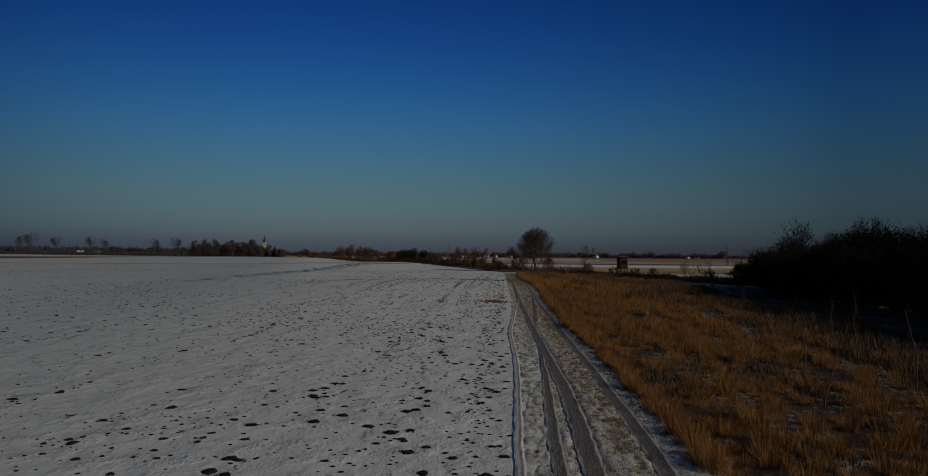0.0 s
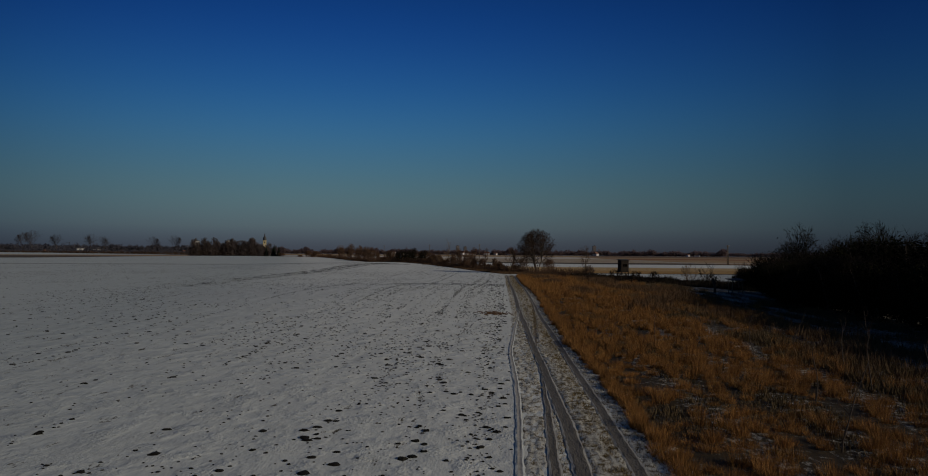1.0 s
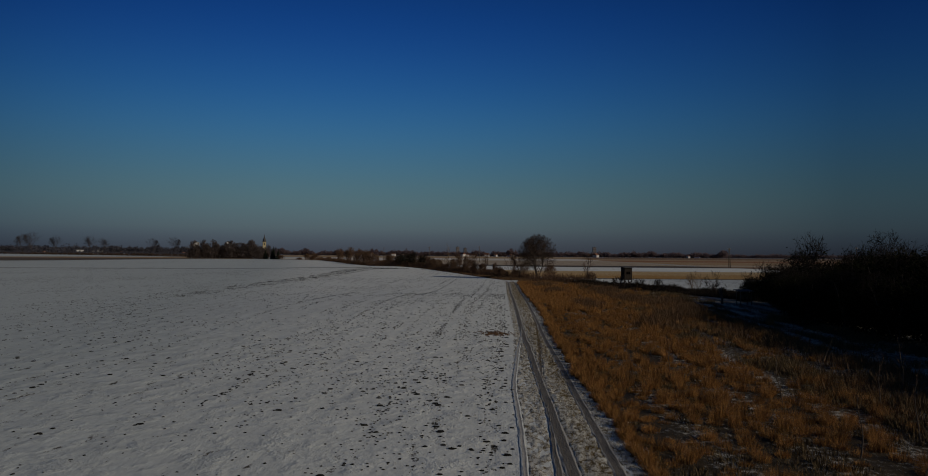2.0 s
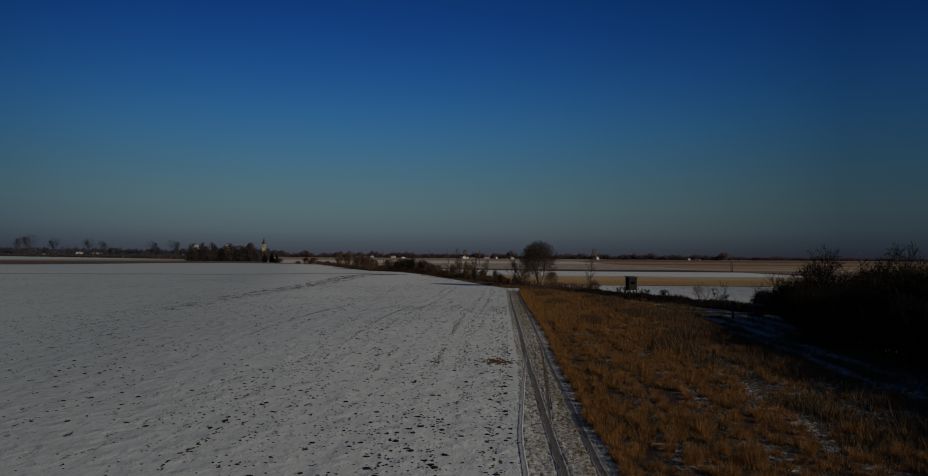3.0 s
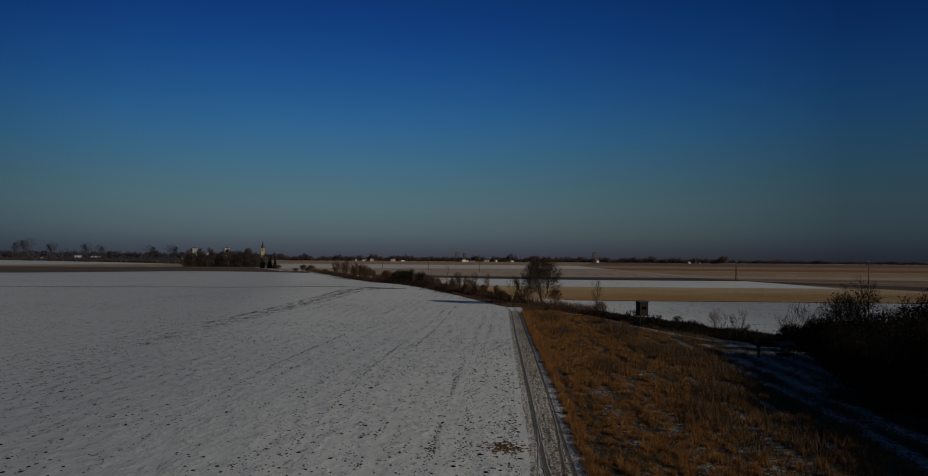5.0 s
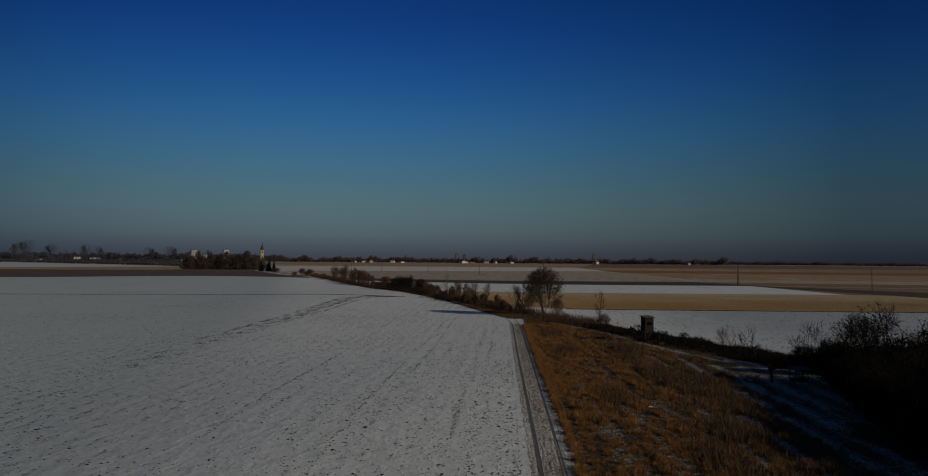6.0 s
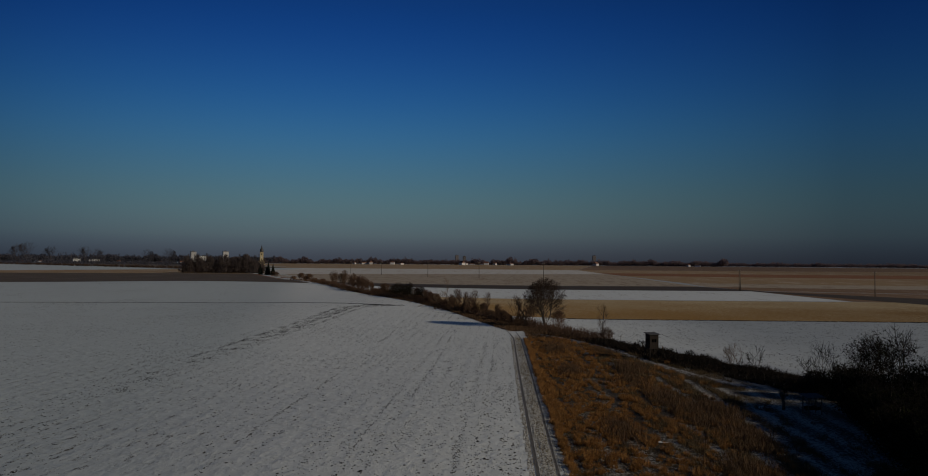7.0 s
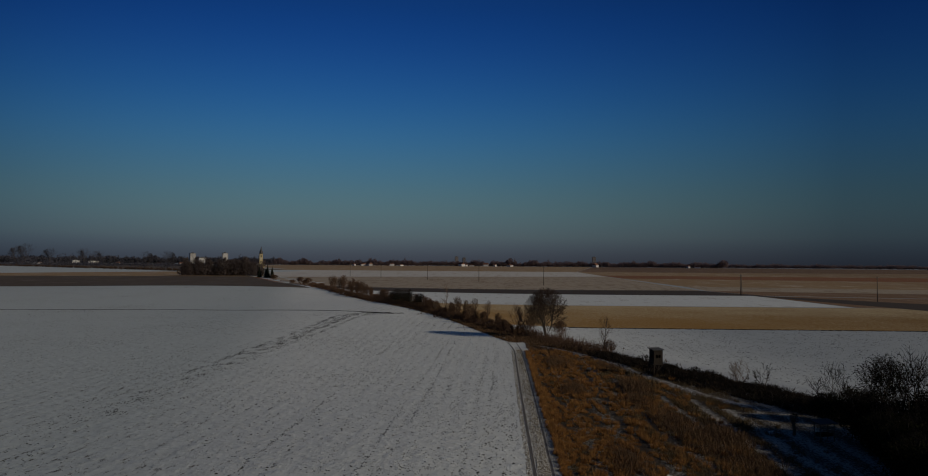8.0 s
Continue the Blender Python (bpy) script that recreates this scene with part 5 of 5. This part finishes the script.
# the braced pole at the corner of the snowy field
stay = copy_thing(pole, pose(143.8, 474.0, land(143.8, 474), 0, -3.5, 37) @ Matrix.Scale(0.98, 4))


# ---- far trees, grove, church, town ----
def seen_at(px_angle, dist):
    """A place by its bearing (degrees, to the right of +y) and its distance."""
    return -2.0 + dist * math.sin(radians(px_angle)), 26.0 + dist * math.cos(radians(px_angle))


def winter_tree(seed, h, w):
    ob = thing("grove_tree", (0, 0, 0), "tall leafless tree in the village grove", "tree", "grove trees")
    wood, twigs = grow(seed, h, 0.3, (h * 0.46, w, h * 0.54), (11, 6, 5), stem=0.06, rmin=0.2, wood_levels=1)
    part("trunk", wood.me("trunk", M_BARK, True), ob)
    part("crown", twigs.me("crown", M_GROVE), ob)
    part("undergrowth", leaf_cloud(seed, 420, (h * 0.26, w * 0.85, h * 0.3), 0.9, shell=0.9).me("undergrowth", M_GROVE), ob, "brown scrub round the foot")
    return ob


grove = [winter_tree(500, 22, 8), winter_tree(501, 20, 8), winter_tree(502, 17, 7.5)]
rng, used = random.Random(5), set()
for row in range(3):
    for i in range(16):
        x = -390 + i * 5.3 + rng.uniform(-2.5, 2.5) + row * 2
        y = 868 + i * 1.8 + row * 9 + rng.uniform(-3, 3)
        k = rng.randrange(3)
        m = pose(x, y, land(x, y), 0, 0, rng.uniform(0, 360)) @ Matrix.Scale(rng.uniform(0.85, 1.15), 4)
        if k in used:
            copy_thing(grove[k], m)
        else:
            grove[k].matrix_basis = m
            used.add(k)


def spruce(h, w, seed):
    ob = thing("spruce", (0, 0, 0), "dark narrow spruce beside the grove", "spruce", "spruces")
    part("trunk", Shape().tube([(0, 0, -0.2), (0, 0, h)], (0.2, 0.03), 6).me("trunk", M_BARK, True), ob)
    rng, sh = random.Random(seed), Shape()
    for _ in range(900):
        z = rng.uniform(0.08, 1.0) * h
        a, r = rng.uniform(0, 6.283), w * (1.02 - z / h) * rng.uniform(0.55, 1.1)
        tip, n = Vector((math.cos(a) * r, math.sin(a) * r, z - 0.25 * r)), len(sh.v)
        side = Vector((-math.sin(a), math.cos(a), 0)) * (0.2 + 0.34 * r)
        sh.v += [(0, 0, z + 0.1), tuple(tip * 0.6 + Vector((0, 0, z * 0.4)) + side), tuple(tip), tuple(tip * 0.6 + Vector((0, 0, z * 0.4)) - side)]
        sh.f.append((n, n + 1, n + 2, n + 3))
    part("branches", sh.me("branches", M_NEEDLE), ob, "drooping needle branches")
    return ob


sp = spruce(15, 5.0, 3)
sp.matrix_basis = pose(-262, 800, land(-262, 800))
for x, y, s in ((-255, 795, 0.85), (-268, 812, 0.7), (-276, 815, 0.8)):
    copy_thing(sp, pose(x, y, land(x, y), 0, 0, 70 * s) @ Matrix.Scale(s, 4))

# tall round-headed trees in front of the town
def far_tree(seed, h, w):
    ob = thing("far_tree", (0, 0, 0), "tall round-headed leafless tree far off in the haze", "tree", "round-headed trees before the town")
    wood, twigs = grow(seed, h, 0.5, (h * 0.58, w, h * 0.42), (16, 8, 6), stem=0.25, rmin=0.11, wood_levels=1)
    part("trunk", wood.me("trunk", M_BARK, True), ob)
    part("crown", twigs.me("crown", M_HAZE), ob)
    part("undergrowth", leaf_cloud(seed, 260, (h * 0.2, w * 1.1, h * 0.2), 1.4, shell=0.9).me("undergrowth", M_HAZE), ob, "scrub round the foot, greyed to look hazy")
    return ob


ft = far_tree(520, 38, 17)
for i, (a, s) in enumerate(((-25.8, 1.0), (-27.2, 0.9), (-30.4, 0.85), (-31.2, 0.95), (-33.2, 0.9), (-34.6, 1.05), (-35.2, 0.95), (-37.2, 0.9), (-38.4, 0.9), (-39.6, 0.95))):
    r = 1293084 / (1462 * math.sin(radians(a)) + 1740 * math.cos(radians(a))) * (1.06 + 0.03 * (i % 3))   # just past the town hedge
    x, y = seen_at(a, r)
    m = pose(x, y, land(x, y), 0, 0, 40 * i) @ Matrix.Scale(s * r / 1450, 4)
    if i:
        copy_thing(ft, m)
    else:
        ft.matrix_basis = m

# the church
cx, cy = -651, 1905
church = thing("church", (cx, cy, land(cx, cy)), "village church with a cream tower and a dark pointed spire", "church", turn=20, size=1.28)
part("tower", Shape().box((0, 0, 15), (6.8, 6.8, 30), bevel=0.4).box((0, 0, 22), (7.3, 7.3, 0.6)).box((0, 0, 30.2), (7.4, 7.4, 0.7)).me("tower", M_PLASTER), church)
part("spire", Shape().tube([(0, 0, 30.5), (0, 0, 32.5), (0, 0, 35), (0, 0, 38), (0, 0, 40), (0, 0, 46.5)], (4.2, 3.4, 3.5, 1.9, 1.3, 0.1), 8).me("spire", M_COPPER, True), church, "dark metal spire")
part("dial", Shape().tube([(0, -3.38, 20), (0, -3.55, 20)], (1.3, 1.3), 16).me("dial", M_WALL), church, "pale clock face")
part("nave", Shape().box((0, 16, 5.5), (13, 24, 11)).me("nave", M_PLASTER), church)
part("roof", mesh_of("roof", [(-7, 4, 11), (7, 4, 11), (7, 28.5, 11), (-7, 28.5, 11), (0, 4, 18), (0, 28.5, 18)], [(0, 1, 4), (2, 3, 5), (1, 2, 5, 4), (3, 0, 4, 5), (3, 2, 1, 0)], M_ROOF), church, "steep clay-tiled roof")
for m in (pose(0, -3.42, 26), pose(-3.42, 0, 26, 0, 0, -90), pose(3.42, 0, 26, 0, 0, 90), pose(0, -3.42, 14), pose(3.42, 0, 14, 0, 0, 90)):
    part("window", Shape().box((0, 0, 0), (1.7, 0.12, 3.6), bevel=0.03).me("window", M_GLASS), church, m=m)


def house(w, l, h, rise, seed):
    ob = thing("house", (0, 0, 0), "small pale house with a pitched clay roof, far off", "house", "houses on the skyline")
    part("wall", Shape().box((0, 0, h / 2), (w, l, h)).me("wall", M_WALL), ob)
    e = 0.5
    part("roof", mesh_of("roof", [(-w / 2 - e, -l / 2 - e, h - 0.2), (w / 2 + e, -l / 2 - e, h - 0.2), (w / 2 + e, l / 2 + e, h - 0.2), (-w / 2 - e, l / 2 + e, h - 0.2), (0, -l / 2 - e, h + rise), (0, l / 2 + e, h + rise)],
                         [(0, 1, 4), (2, 3, 5), (1, 2, 5, 4), (3, 0, 4, 5), (3, 2, 1, 0)], M_ROOF), ob)
    for i in range(3):
        part("window", Shape().box((-w / 2 + w * (i + 0.5) / 3, -l / 2 - 0.02, h * 0.5), (1.2, 0.12, 1.5)).me("window", M_GLASS), ob)
    return ob


homes = [house(11, 14, 6.0, 4.5, 1), house(14, 10, 7.5, 3.5, 2), house(20, 12, 5.0, 3.0, 3)]
rng, used = random.Random(9), set()
bearings = [-40.4, -38.2, -37.5, -35.0, -33.8, -31.6, -28.9, -27.0, -26.2, -24.9] + [-11.8, -11.2, -10.6, -8.8, -8.2, -3.4, -2.9, -2.5, -1.5, -0.6, 0.4, 7.2, 14.2, 14.9]
for i, a in enumerate(bearings):
    x, y = seen_at(a + rng.uniform(-0.15, 0.15), 3300 + rng.uniform(0, 600) if a < -20 else 3850 + rng.uniform(0, 160))
    k, m = i % 3, pose(x, y, land(x, y), 0, 0, rng.uniform(0, 360)) @ Matrix.Scale(rng.uniform(0.8, 1.15) if a < -20 else rng.uniform(1.3, 1.9), 4)
    if k in used:
        copy_thing(homes[k], m)
    else:
        homes[k].matrix_basis = m
        used.add(k)


def tower_block(w, l, floors, at, turn, d):
    ob = thing("tower_block", (*at, land(*at)), "pale concrete apartment block far off", "tower block", "tower blocks", turn=turn)
    h = floors * 2.9
    part("wall", Shape().box((0, 0, h / 2), (w, l, h)).me("wall", M_BLOCK if d < 4000 else M_CONCRETE), ob)
    part("roof", Shape().box((0, 0, h + 0.4), (w + 0.6, l + 0.6, 0.8)).box((0, 0, h + 2), (w * 0.3, l * 0.4, 3)).me("roof", M_FELT), ob)
    me = Shape().box((0, 0, 0), (1.6, 0.2, 1.4)).me("window", M_GLASS)
    for f in range(floors):
        for i in range(4):
            part("window", me, ob, m=pose(-w / 2 + w * (i + 0.5) / 4, -l / 2 - 0.02, 1.6 + f * 2.9))
    return ob


for a, w, n, d in ((-21.7, 18, 16, 2600), (-24.0, 18, 15, 2600), (-23.3, 26, 10, 2650), (-30.6, 44, 5, 3700), (-31.7, 30, 6, 3700), (-3.8, 18, 19, 4250), (-3.2, 16, 17, 4250), (7.1, 20, 20, 4250)):
    tower_block(w, 14, n, seen_at(a, d), -a + 14, d)


def woods(name, a0, a1, dist, high, count, seed, label, spread=50, mat=None, line=None, even=0.5):
    """A far belt of trees: narrow uneven crowns on the skyline, along an arc or a line of two points."""
    rng, sh = random.Random(seed), Shape()
    for _ in range(count):
        f = rng.random()
        a = a0 + (a1 - a0) * f
        x, y = seen_at(a, dist + rng.uniform(-spread, spread))
        if line:
            x, y = line[0][0] * (1 - f) + line[1][0] * f + rng.gauss(0, 3), line[0][1] * (1 - f) + line[1][1] * f + rng.gauss(0, 3)
        z = land(x, y)
        n = noise.noise(Vector((a * 1.1, seed, 0))) + 0.5 * noise.noise(Vector((a * 5, seed, 2)))
        h = high * (1 - 0.3 * even + even * (n - 0.2)) * rng.uniform(0.75, 1.05) * (1.3 if rng.random() < 0.02 else 1.0)
        w = rng.uniform(0.3, 0.6) * high
        if h < 0.15 * high:
            continue
        for _ in range(44):
            v = Vector((rng.gauss(0, 1), rng.gauss(0, 1), rng.gauss(0, 1))).normalized() * rng.uniform(0.2, 1.0)
            c = Vector((x + v.x * w * 0.55, y + v.y * w * 0.55, z + h * (0.46 + 0.44 * v.z)))
            e = Vector((rng.gauss(0, 0.5), rng.gauss(0, 0.5), 1)).normalized() * h * rng.uniform(0.04, 0.10)
            g = Vector((rng.gauss(0, 1), rng.gauss(0, 1), 0)).normalized() * w * rng.uniform(0.06, 0.14)
            n0 = len(sh.v)
            sh.v += [tuple(c - e), tuple(c + g), tuple(c + e), tuple(c - g)]
            sh.f.append((n0, n0 + 1, n0 + 2, n0 + 3))
    tagged(new(name, sh.me(name, mat or M_FARTREE)), label, "woods", kind="stuff")


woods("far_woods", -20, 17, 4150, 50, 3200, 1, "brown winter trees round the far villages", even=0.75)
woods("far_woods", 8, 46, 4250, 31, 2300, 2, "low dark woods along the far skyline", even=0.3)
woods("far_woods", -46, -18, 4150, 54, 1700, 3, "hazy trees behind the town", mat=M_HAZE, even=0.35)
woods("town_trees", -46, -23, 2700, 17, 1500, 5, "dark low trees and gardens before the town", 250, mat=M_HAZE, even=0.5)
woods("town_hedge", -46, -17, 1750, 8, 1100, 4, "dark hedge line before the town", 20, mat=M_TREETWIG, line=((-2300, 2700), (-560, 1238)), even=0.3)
